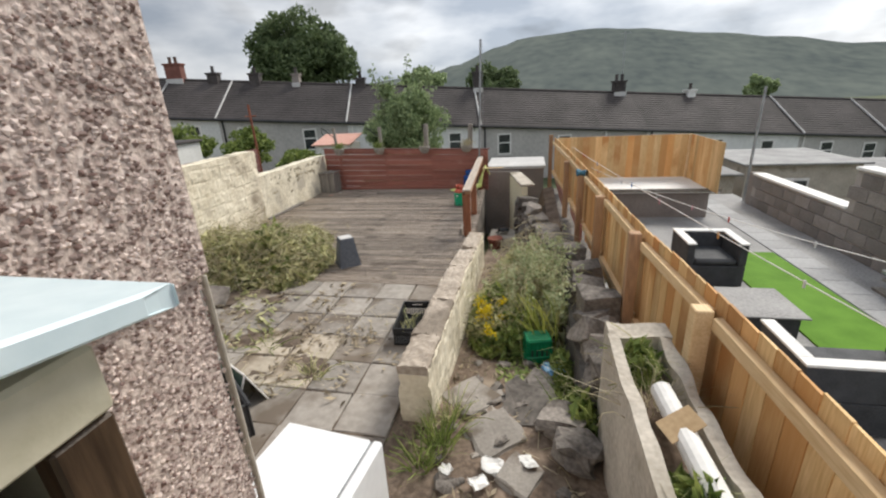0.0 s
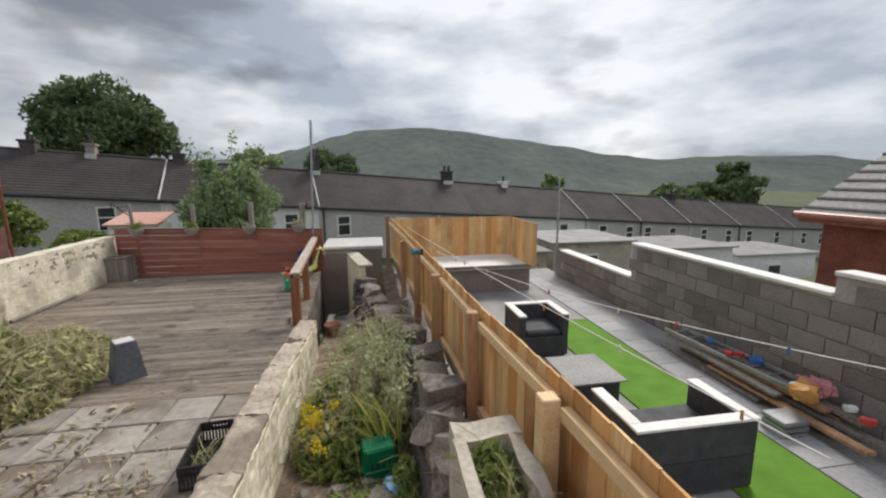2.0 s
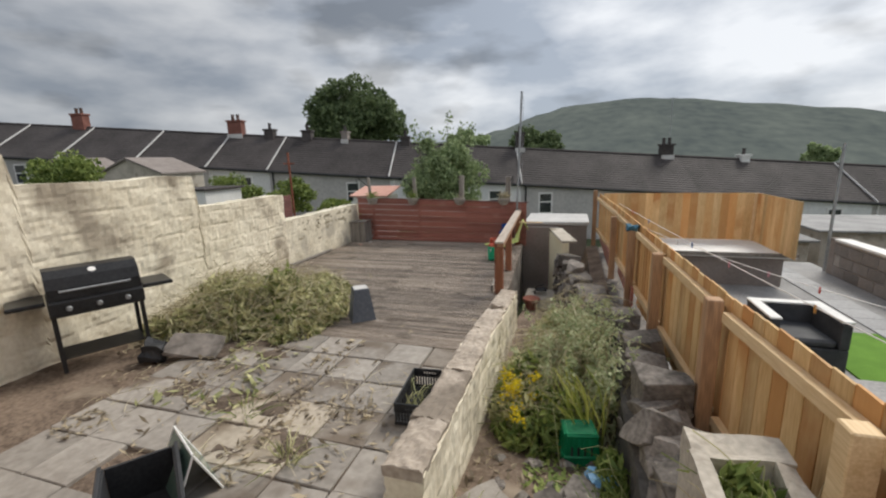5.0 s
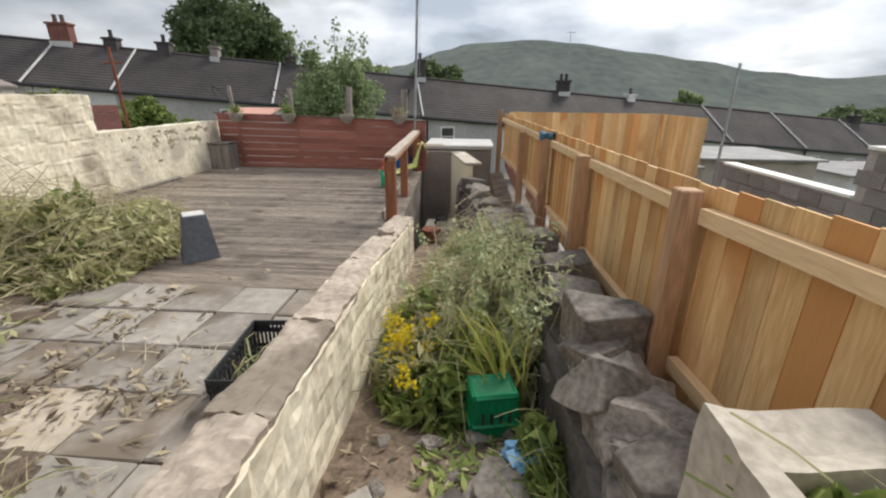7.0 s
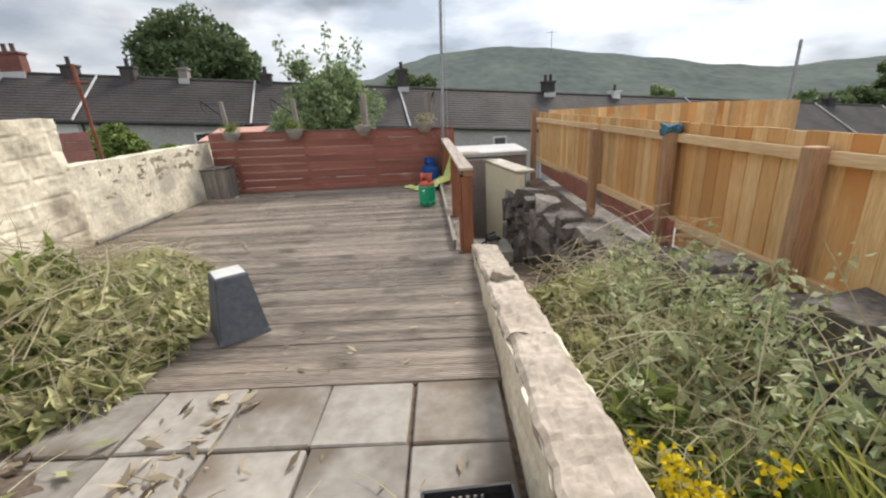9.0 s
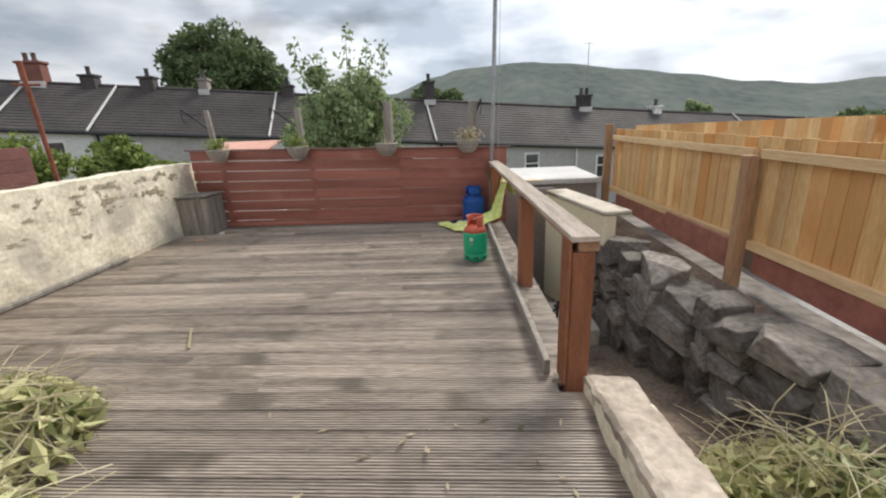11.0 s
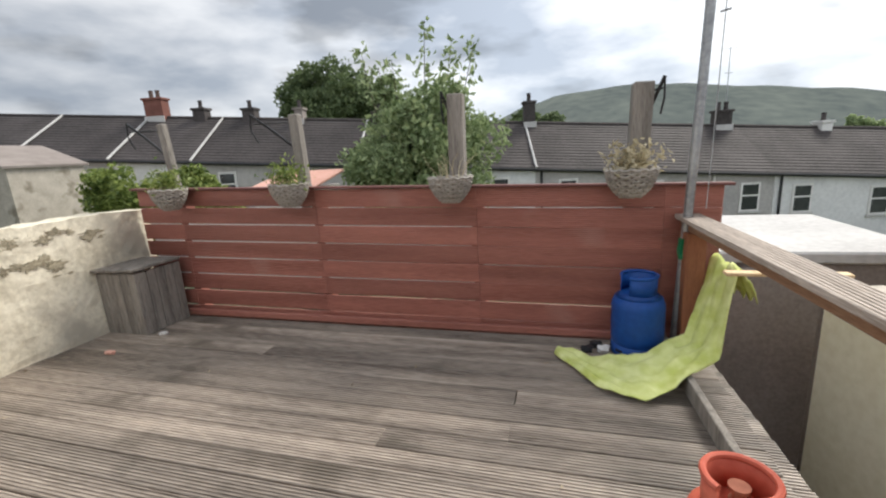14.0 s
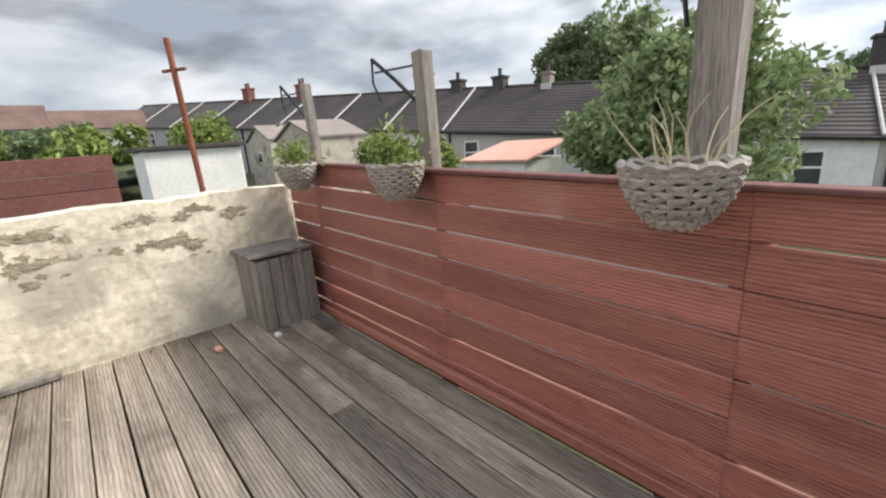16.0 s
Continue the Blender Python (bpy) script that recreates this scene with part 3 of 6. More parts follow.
# ---- house ----
house = thing("house_wing", (0, 0, 0), "pebbledashed rear wing of the house", "house", kind="structure")
M_DASH = mat("pebbledash", (0.28, 0.205, 0.18), (0.75, 0.635, 0.57), 90, 60, 0.9, 1.0, vary=0.0)
part("wall_body", box(-1.0, 3.84, -2.0, 2.52, -0.3, 5.2, 0.01), M_DASH, house)
landing = thing("landing", (0, 0, 0), "plain concrete landing and steps at the back door", "steps", kind="structure")
part("landing_slab", box(3.90, 5.04, -2.0, 2.55, -0.3, 0.78, 0.01), M_CONC, landing)
for k in range(3):
    part("step", box(3.95, 5.04, 2.552 + 0.2 * k, 2.55 + 0.2 * (k + 1), -0.3, 0.585 - 0.195 * k, 0.01), M_CONC, landing)

M_PALEBLUE = mat("pale_blue_laminate", (0.48, 0.58, 0.62), (0.60, 0.69, 0.72), 2.5, 24, 0.45, 0.1, spot=(0.42, 0.50, 0.53), spots=0.68)
M_BROWNV = mat("dark_brown_veneer", (0.030, 0.017, 0.009), (0.095, 0.058, 0.033), 2, 24, 0.45, 0.2, (5, 5, 0.6))
M_OLDCREAM = mat("stained_cream_board", (0.42, 0.38, 0.27), (0.62, 0.57, 0.44), 3, 26, 0.7, 0.4, spot=(0.30, 0.25, 0.15), spots=0.62)
cup = thing("cupboard", (0, 0, 0.78), "broken old cupboard with a pale blue top against the house", "cupboard")
top = box(3.885, 4.275, 1.62, 2.045, 1.455, 1.477, 0.003)
bmesh.ops.bevel(top, geom=[e for e in top.edges if all(v.co.x > 4.26 and v.co.y > 2.03 for v in e.verts) and abs(e.verts[0].co.z - e.verts[1].co.z) > 0.01], offset=0.03, segments=3, affect="EDGES")
for v in top.verts:
    v.co.z += max(0, 2.04 - v.co.y) * 0.15
part("top_board", top, M_PALEBLUE, cup, "pale blue top board")
part("front_rail", box(4.225, 4.250, 1.64, 1.985, 1.395, 1.454, 0.004), M_OLDCREAM, cup, "stained cream front rail")
part("side_panel", box(3.90, 4.222, 1.965, 1.985, 0.0, 1.454, 0.003), M_OLDCREAM, cup, "stained cream side panel")
part("side_panel", box(3.90, 4.222, 1.64, 1.66, 0.0, 1.454, 0.003), M_OLDCREAM, cup)
part("back_panel", box(3.885, 3.897, 1.64, 1.985, 0.0, 1.454, 0), M_BROWNV, cup, "dark brown back panel")
part("floor_board", box(3.90, 4.222, 1.662, 1.963, 0.04, 0.06, 0.002), M_BROWNV, cup)
part("shelf", box(3.90, 4.20, 1.662, 1.963, 0.72, 0.738, 0.002), M_BROWNV, cup, "dark brown shelf")
part("divider", box(3.91, 4.21, 1.902, 1.914, 0.745, 1.39, 0.002), M_BROWNV, cup, "dark brown upright divider")
part("door_edge", box(4.224, 4.246, 1.935, 1.984, 0.02, 1.392, 0.003), M_BROWNV, cup, "brown splintered door edge")
part("broken_panel", rough_block(0.02, 0.22, 0.55, 901, 0.8, 3), M_OLDCREAM, cup, "torn cream hardboard panel").location = (4.237, 1.78, 1.10)

# ---- terrace across the valley ----
# The ridge runs along RIDGE_Y + SLANT * x and falls to the east.
RIDGE_Y, SLANT, HALF, RISE = 36.66, 0.231, 3.7, 2.42
TURN = math.degrees(math.atan(SLANT))


def ridge_z(x):
    return 2.79 - 0.079 * x


walls = [-66, -58.5, -51, -44.5, -38.8, -33.4, -27.6, -22.1, -17.62, -8.9, 0.3, 8.9, 12.2, 23.45, 30.0, 36.9, 44.8, 55, 66, 80, 96]
terrace_group = "terraced houses across the valley"
for i, (xa, xb) in enumerate(zip(walls, walls[1:])):
    hs = thing("terraced_house", (xa, RIDGE_Y + SLANT * xa, ridge_z(xa) - RISE), "two-storey grey roughcast terraced house with a dark slate roof", "house", terrace_group, rz=TURN)
    w = (xb - xa) / math.cos(radians(TURN))
    drop = ridge_z(xb) - ridge_z(xa)
    white = i in (7, 9, 12)
    bm = bmesh.new()
    v = [bm.verts.new(p) for p in ((0.01, -HALF, -6.0), (w - 0.01, -HALF, -6.0), (w - 0.01, -HALF, drop), (0.01, -HALF, 0), (0.01, HALF, -6.0), (w - 0.01, HALF, -6.0), (w - 0.01, HALF, drop), (0.01, HALF, 0))]
    for q in ((0, 1, 2, 3), (5, 4, 7, 6), (4, 0, 3, 7), (1, 5, 6, 2), (3, 2, 6, 7)):
        bm.faces.new([v[k] for k in q])
    part("wall", bm, M_TERRW if white else M_TERR, hs)
    bm = bmesh.new()
    f = -HALF - 0.28
    v = [bm.verts.new(p) for p in ((0, f, -0.14), (w, f, drop - 0.14), (w, 0, RISE + drop), (0, 0, RISE), (w, -f, drop - 0.14), (0, -f, -0.14), (0, 0, RISE - 0.15), (w, 0, RISE + drop - 0.15), (0, f, -0.26), (w, f, drop - 0.26), (0, -f, -0.26), (w, -f, drop - 0.26))]
    for q in ((0, 1, 2, 3), (3, 2, 4, 5), (8, 9, 1, 0), (8, 0, 3, 6), (9, 7, 2, 1), (6, 3, 5, 10), (7, 11, 4, 2), (10, 5, 4, 11)):
        bm.faces.new([v[k] for k in q])
    part("roof", bm, M_SLATE, hs)
    if i not in (11, 12):
        part("coping", tube([(0, f - 0.05, -0.06), (0, 0, RISE + 0.06)], 0.065, 6), M_FELT, hs)
    part("ridge_tile", tube([(0, 0, RISE + 0.02), (w, 0, RISE + drop + 0.02)], 0.09, 6), M_SLATE, hs)
    n_win = max(1, round(w / 4.4))
    for k in range(n_win):
        xc = w * (k + 0.5) / n_win + (0.5 if i % 2 else -0.5)
        zc = drop * xc / w - 0.62
        win = part("window", box(xc - 0.5, xc + 0.5, -HALF - 0.06, -HALF + 0.03, zc - 1.5, zc, 0.01), M_WPAINT, hs, "white framed upper window")
        part("pane", box(xc - 0.39, xc + 0.39, -HALF - 0.075, -HALF - 0.055, zc - 0.62, zc - 0.11, 0), M_GLASSD, win)
        part("pane", box(xc - 0.39, xc + 0.39, -HALF - 0.075, -HALF - 0.055, zc - 1.40, zc - 0.71, 0), M_GLASSD, win)
        part("sill", box(xc - 0.58, xc + 0.58, -HALF - 0.13, -HALF - 0.003, zc - 1.60, zc - 1.505, 0.01), M_FELT, win)
    part("gutter", tube([(0, f - 0.05, -0.16), (w, f - 0.05, drop - 0.16)], 0.075, 6), M_PLAST, hs)
    part("downpipe", tube([(0.3, -HALF - 0.08, -0.25), (0.3, -HALF - 0.08, -5.5)], 0.06, 6), M_WPAINT if i % 2 else M_PLAST, hs)
    if -45 < xa < 56:
        for row in range(17):
            g = (row + 0.5) / 17
            y, z = f * (1 - g), -0.13 + (RISE + 0.14) * g
            part("slate_course", tube([(0.02, y, z), (w - 0.02, y, z + drop)], 0.02, 4), M_SLATE, hs)

# chimneys of the terrace
M_TILE = mat("brown_roof_tile", (0.10, 0.065, 0.055), (0.18, 0.12, 0.10), 0.6, 6, 0.85, 0.3, vary=0.1)
M_SOOT = mat("sooty_brick", (0.15, 0.06, 0.048), (0.26, 0.115, 0.09), 2.5, 30, 0.85, 0.4)


def chimney(x, w, h, material, pots=2, flashing=False):
    c = thing("chimney", (x, RIDGE_Y + SLANT * x, ridge_z(x)), "brick chimney stack with clay pots on the terrace roof", "chimney", "chimneys", rz=TURN)
    part("chimney_shaft", box(-w / 2, w / 2, -0.36, 0.36, -0.5, h, 0.02), material, c)
    part("cap", box(-w / 2 - 0.07, w / 2 + 0.07, -0.43, 0.43, h, h + 0.13, 0.01), material, c)
    if flashing:
        part("flashing", box(-w / 2 - 0.05, w / 2 + 0.05, -0.42, -0.365, -0.42, 0.05, 0.01), M_FELT, c, "pale lead flashing")
    for k in range(pots):
        part("chimney_pot", lathe([(0.14, 0), (0.115, 0.15), (0.115, 0.4), (0.14, 0.45)], 10, at=((k - (pots - 1) / 2) * 0.42, 0, h + 0.13)), M_TILE if material is M_SOOT else M_SLATE, c)


chimney(-21.6, 1.15, 1.0, M_SOOT, 2, True)
chimney(-18.9, 0.75, 0.45, M_SLATE, 1)
chimney(-15.9, 0.75, 0.5, M_SLATE, 1)
chimney(-12.9, 0.5, 0.55, M_GREYR, 1, True)
chimney(-8.2, 0.7, 0.4, M_SLATE, 1)
chimney(0.55, 0.65, 1.1, M_SLATE, 1, True)
chimney(11.4, 0.85, 0.75, M_SLATE, 2, True)
chimney(-34.5, 1.0, 0.95, M_SOOT, 2)
chimney(-42.5, 1.0, 0.95, M_SOOT, 2)
chimney(17.0, 0.6, 0.25, M_WPAINT, 1)
chimney(38.5, 0.8, 0.4, M_SLATE, 1)

# television aerials and poles
def mast(x, y, z0, z1, r, label, cross=()):
    a = thing("aerial_mast", (x, y, z0), label, "aerial")
    part("mast", tube([(0, 0, 0), (0, 0, z1 - z0)], r, 6), M_STEEL, a)
    for zz, half in cross:
        part("crossbar", tube([(-half, 0, zz - z0), (half, 0, zz - z0)], r * 0.6, 5), M_STEEL, a)


mast(11.6, 39.35, 1.9, 6.2, 0.022, "thin television aerial on a chimney", ((6.1, 0.36), (4.8, 0.2)))
mast(9.8, 13.2, -3, 2.21, 0.029, "thin timber pole beyond the yard wall", ())

# ---- hill and far trees ----
hill_pts = [(-900, 20), (-500, 34), (-250, 20), (-130, 26), (-94, 35), (-38, 51.5), (1, 61), (75, 65), (131, 62.5), (213, 52), (278, 44.5), (366, 31), (445, 25), (580, 29.5), (741, 31.5), (870, 23), (1300, 10)]


def hill_top(x):
    for (a, za), (b, zb) in zip(hill_pts, hill_pts[1:]):
        if x <= b:
            f = (x - a) / (b - a)
            f = f * f * (3 - 2 * f)
            return za + (zb - za) * f
    return 10


def hill_z(x, y):
    f = max(0, min(1, (y - 250) / 350))
    f = f * f * (3 - 2 * f)
    return -25 + (hill_top(x * 600 / max(y, 250)) + 25) * f - max(0, y - 600) * 0.12 + 3.4 * f + 2.2 * f * (noise.noise(Vector((x / 60, y / 60, 2))) + 0.5 * noise.noise(Vector((x / 20, y / 20, 5)))) - 1.0


M_HILL = mat("moorland_haze_glow", (0.040, 0.047, 0.042), (0.098, 0.108, 0.088), 0.012, 0.09, 1.0, 0.0, vary=0.0, spec=0.0)
# A weak blue-grey emission paints the haze of distance onto the hill.
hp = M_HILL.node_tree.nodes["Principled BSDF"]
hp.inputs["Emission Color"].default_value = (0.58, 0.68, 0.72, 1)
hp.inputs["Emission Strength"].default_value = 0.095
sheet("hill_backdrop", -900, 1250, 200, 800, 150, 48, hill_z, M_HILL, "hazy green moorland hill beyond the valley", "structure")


def tree(name, at, trunk_h, crown_c, radii, n_clump, n_leaf, leaf, material, seed, label, clump=0.28, category="tree"):
    rnd = np.random.RandomState(seed)
    t = thing(name, at, label, category)
    pts = [(0, 0, 0), (0.02 * trunk_h, 0.01, trunk_h * 0.4), (-0.02 * trunk_h, 0, trunk_h * 0.75), (0, 0, crown_c[2])]
    bm = tube(pts, max(0.03, trunk_h * 0.035), 8, taper=0.4)
    centres = []
    R = np.array(radii)
    while len(centres) < n_clump:
        p = rnd.uniform(-1, 1, 3)
        l = np.linalg.norm(p)
        if 0.35 < l < 1 and (p[2] > -0.75):
            centres.append(np.array(crown_c) + p * R * rnd.uniform(0.8, 1.08))
    for c in centres[: n_clump // 3]:
        s = Vector((0, 0, trunk_h * rnd.uniform(0.55, 0.95)))
        tube([s, s.lerp(Vector(c), 0.5) + Vector((0, 0, 0.08 * trunk_h)), Vector(c)], max(0.012, trunk_h * 0.010), 5, bm, 0.3)
    part("trunk", bm, M_BARK, t)
    allp = []
    for c in centres:
        k = int(n_leaf / n_clump)
        q = rnd.normal(size=(k, 3))
        q /= np.linalg.norm(q, axis=1)[:, None]
        allp.append(c + q * rnd.uniform(0.2, 1, (k, 1)) ** 0.5 * R * clump * rnd.uniform(0.7, 1.3))
    part("crown", leaf_mesh("crown", np.concatenate(allp), leaf, material, seed), None, t, kind="stuff")
    return t


tree("broadleaf_tree", (-35.4, 77.2, -3.8), 11.4, (0.0, 0.0, 13.6), (9.1, 7.1, 6.8), 110, 18000, 0.45, L_TREE, 2, "large dark green broadleaf tree behind the terrace")
tree("broadleaf_tree", (-1.1, 78.6, -5.2), 7.1, (0.0, 0.0, 8.8), (4.5, 4.3, 3.7), 44, 6000, 0.40, L_TREE, 3, "dark green round-headed tree behind the terrace roofs")
tree("broadleaf_tree", (-12.6, 72.9, -3.8), 5.7, (0.0, 0.0, 7.4), (4.0, 3.5, 3.7), 26, 3000, 0.51, L_BUSH, 4, "mid-green tree showing over the terrace ridge")
tree("broadleaf_tree", (86.1, 87.1, -9.5), 7.1, (0.0, 0.0, 9.2), (8.5, 5.7, 4.5), 36, 4500, 0.71, L_TREE, 5, "dark green tree beyond the end of the terrace")
tree("broadleaf_tree", (69.1, 84.3, -9.5), 7.1, (0.0, 0.0, 6.8), (7.1, 5.7, 3.7), 30, 3500, 0.71, L_TREE, 15, "dark green tree beyond the end of the terrace")
tree("broadleaf_tree", (39.2, 78.6, -8.1), 5.7, (0.0, 0.0, 8.9), (2.3, 2.8, 2.1), 14, 1500, 0.43, L_BUSH, 6, "small tree behind the terrace ridge")
willow = tree("garden_tree", (-0.35, 18.6, -2.5), 2.6, (0, 0, 3.5), (1.8, 1.4, 1.75), 70, 23000, 0.072, L_BUSH, 7, "bushy light green garden tree with thin upright shoots", 0.24)
rnd = np.random.RandomState(9)
shoots = [((dx, 0, 4.2), (dx * 1.5, 0.1, zt)) for dx, zt in ((-0.75, 6.0), (-0.3, 5.7), (0.2, 6.35), (0.55, 5.9), (0.85, 5.85), (-0.5, 5.6))]
for s, e in shoots:
    pts = [np.array(s) + (np.array(e) - np.array(s)) * f + rnd.normal(size=3) * 0.17 * (1.1 - 0.6 * f) for f in np.linspace(0, 1, 90)]
    part("shoot", leaf_mesh("shoot", pts, 0.085, L_BUSH, int(e[2] * 100)), None, willow, kind="stuff")
    part("shoot_stem", tube([s, e], 0.015, 5, taper=0.3), M_BARK, willow)
shrubs = [((-14.2, 22.6, -1.0), (1.5, 1.0, 0.9), 1.55, 21, L_GREEN), ((-9.4, 21.5, -1.2), (1.3, 1.0, 0.8), 1.6, 22, L_GREEN), ((-3.6, 16.2, -1.4), (0.9, 0.7, 0.6), 1.6, 23, L_GREEN), ((-17.5, 16.2, -0.5), (1.6, 1.3, 1.2), 2.2, 24, L_GREEN)]
for at, r, h, sd, lm in shrubs:
    tree("shrub", at, h * 0.6, (0, 0, h), r, 24, 3600, 0.11, lm, sd, "dense bright green garden shrub", 0.4, "shrub")

# ---- gardens beyond the screen and the west wall ----
solo("neighbour_garden_ground", box(-12, -1.4, 2, 20, -1.6, -1.0, 0), M_FIELD, "rough grass of the gardens next door", kind="structure")
shed = thing("garden_shed", (-3.1, 18.3, -1.5), "low shed with a faded salmon pink sheet roof", "shed")
part("wall", box(-0.72, 0.72, -0.6, 0.6, 0, 2.27, 0.02), M_WPAINT, shed)
bm = box(-0.82, 0.82, -0.72, 0.72, -0.025, 0.025, 0.01)
bmesh.ops.transform(bm, matrix=pose(0, 0, 2.42, 12, 0, 0), verts=bm.verts)
M_SALMON = mat("faded_salmon_sheet", (0.52, 0.27, 0.21), (0.66, 0.40, 0.33), 1, 14, 0.7, 0.2, vary=0)
part("roof", bm, M_SALMON, shed)
for k, (x, y, wd, z) in enumerate(((-20.2, 22.6, 5.0, 2.35), (-26.5, 22.9, 4.0, 2.5))):
    oh = thing("outhouse", (x, y, -1.5), "grey rendered outhouse with a shallow pitched roof", "outhouse", "outhouses next door")
    part("wall", prism([(-wd / 2, 0), (wd / 2, 0), (wd / 2, z + 0.9), (0, z + 1.75), (-wd / 2, z + 0.9)], -1.4, 1.4), M_CONC, oh)
    part("roof", prism([(-wd / 2 - 0.1, z + 0.86), (0, z + 1.76), (wd / 2 + 0.1, z + 0.86), (wd / 2 + 0.1, z + 0.96), (0, z + 1.87), (-wd / 2 - 0.1, z + 0.96)], -1.55, 1.55), M_GREYR, oh)
    ww = part("window", box(-0.4, 0.4, -1.44, -1.38, z - 0.5, z + 0.2, 0.01), M_WPAINT, oh)
    part("pane", box(-0.33, 0.33, -1.46, -1.43, z - 0.43, z + 0.13, 0), M_GLASSD, ww)
nf = thing("neighbour_fence", (-2.5, 0, 0), "red-brown stained board fence in the next garden", "fence")
for k in range(8):
    part("fence_board", box(-0.015, 0.015, 8.6, 12.0, 0.16 + 0.145 * k - 0.001, 0.30 + 0.145 * k, 0.004), M_DARKRED, nf)
for y in (8.7, 10.3, 11.9):
    part("fence_post", box(-0.11, -0.02, y - 0.045, y + 0.045, -1.1, 1.28, 0.005), M_DARKRED, nf)
ws = thing("white_shed", (-6.6, 13.4, -1.0), "small white painted shed with a flat dark roof", "shed")
part("wall", box(-0.6, 0.6, -0.75, 0.75, 0, 2.38, 0.02), M_WPAINT, ws)
part("roof", box(-0.68, 0.68, -0.83, 0.83, 2.381, 2.45, 0.01), M_SLATE, ws)
rp = thing("washing_line_post", (-3.0, 12.76, -1.0), "rusty red steel post with a short crossbar", "post")
part("pole", tube([(0, 0.05, 0), (0, -0.03, 3.42)], 0.03, 8), M_RUST, rp)
part("crossbar", tube([(-0.12, -0.1, 3.12), (0.12, 0.06, 3.12)], 0.018, 8), M_RUST, rp)
bank = sheet("far_bank", -140, -24, -20, 19, 30, 16, lambda x, y: 1.0 + 0.055 * (-24 - x) + 0.5 * noise.noise(Vector((x / 5, y / 5, 1))), M_FIELD, "green bank with gardens at the upper end of the street")
for k, (x, y, wd) in enumerate(((-60, 14, 12), (-48, 8, 7), (-78, 6, 16))):
    hs = thing("hillside_house", (x, y, 0.8 + 0.055 * (-24 - x)), "distant rendered house with a brown tiled roof on the bank", "house", "houses on the bank")
    part("wall", box(-3, 3, -wd / 2, wd / 2, -1, 2.2, 0), M_TERR, hs)
    bm = prism([(-3.3, 2.1), (0, 4.2), (3.3, 2.1)], -wd / 2 - 0.3, wd / 2 + 0.3)
    part("roof", bm, M_TILE, hs)
    for j in range(3):
        wv = part("window", box(2.98, 3.05, -wd / 2 + wd * (j + 0.3) / 3, -wd / 2 + wd * (j + 0.6) / 3, 0.3, 1.5, 0), M_WPAINT, hs)
        part("pane", box(3.04, 3.07, -wd / 2 + wd * (j + 0.33) / 3, -wd / 2 + wd * (j + 0.57) / 3, 0.4, 1.4, 0), M_GLASSD, wv)
for k, sd in enumerate((31, 32, 33, 34)):
    tree("shrub", (-26 - 5 * k, 13.5 - 1.5 * k, 0.8 + 0.2 * k), 1.0, (0, 0, 1.2), (2.2, 2.2, 1.3), 16, 1800, 0.25, L_TREE if k % 2 else L_GREEN, sd, "dark green hedge shrub on the bank", 0.4, "shrub")

# ---- posts, brackets and baskets behind the screen ----
def basket(x, seed, plant):
    b = thing("hanging_basket", (x, 12.81, 0.985), "grey wicker half-basket planter hung on the red screen", "basket", "hanging baskets")
    R, H = 0.145, 0.155
    prof = lambda f: R * (0.42 + 0.58 * math.sin(f * math.pi / 2) ** 0.8)
    for k in range(11):
        f = k / 10
        r = prof(f)
        pts = [(r * 1.0 * math.cos(a), r * 0.86 * math.sin(a) + 0.03, H * f + 0.006 * math.sin(a * 14 + k * math.pi)) for a in [2 * math.pi * i / 44 for i in range(45)]]
        part("weave", tube(pts, 0.008 if k < 10 else 0.012, 5), M_WICKER, b)
    for i in range(18):
        a = 2 * math.pi * i / 18
        part("stake", tube([(prof(f) * math.cos(a), prof(f) * 0.86 * math.sin(a) + 0.03, H * f) for f in (0, 0.25, 0.5, 0.75, 1.0)], 0.006, 5), M_WICKER, b)
    part("soil", lathe([(0.06, 0.02), (0.12, 0.13), (0.10, 0.145)], 16, at=(0, 0.03, 0)), M_SOIL, b)
    rnd = np.random.RandomState(seed)
    n = 90 if plant else 16
    st = [(rnd.normal() * 0.045, 0.03 + rnd.normal() * 0.04, 0.13) for _ in range(n)]
    en = [(s[0] * 2.2 + rnd.normal() * 0.04, 0.03 + (s[1] - 0.03) * 2, 0.15 + (0.28 if plant else 0.2) * rnd.uniform(0.4, 1)) for s in st]
    if plant:
        q = rnd.normal(size=(420, 3)) * np.array([0.075, 0.055, 0.05]) + np.array([0, 0.03, 0.22])
        part("plant", leaf_mesh("plant", q, 0.016, L_STRAW if seed == 4 else L_GREEN, seed, -0.6, 2.6), None, b, "dry brown plant" if seed == 4 else "yellow-green leafy plant", kind="stuff")
    else:
        part("plant", stalk_mesh("plant", st, en, 0.007, L_STRAW, seed), None, b, "dry stalks", kind="stuff")


for x, sd, pl in ((-0.56, 1, True), (0.60, 2, True), (1.86, 3, False), (2.98, 4, True)):
    basket(x, sd, pl)


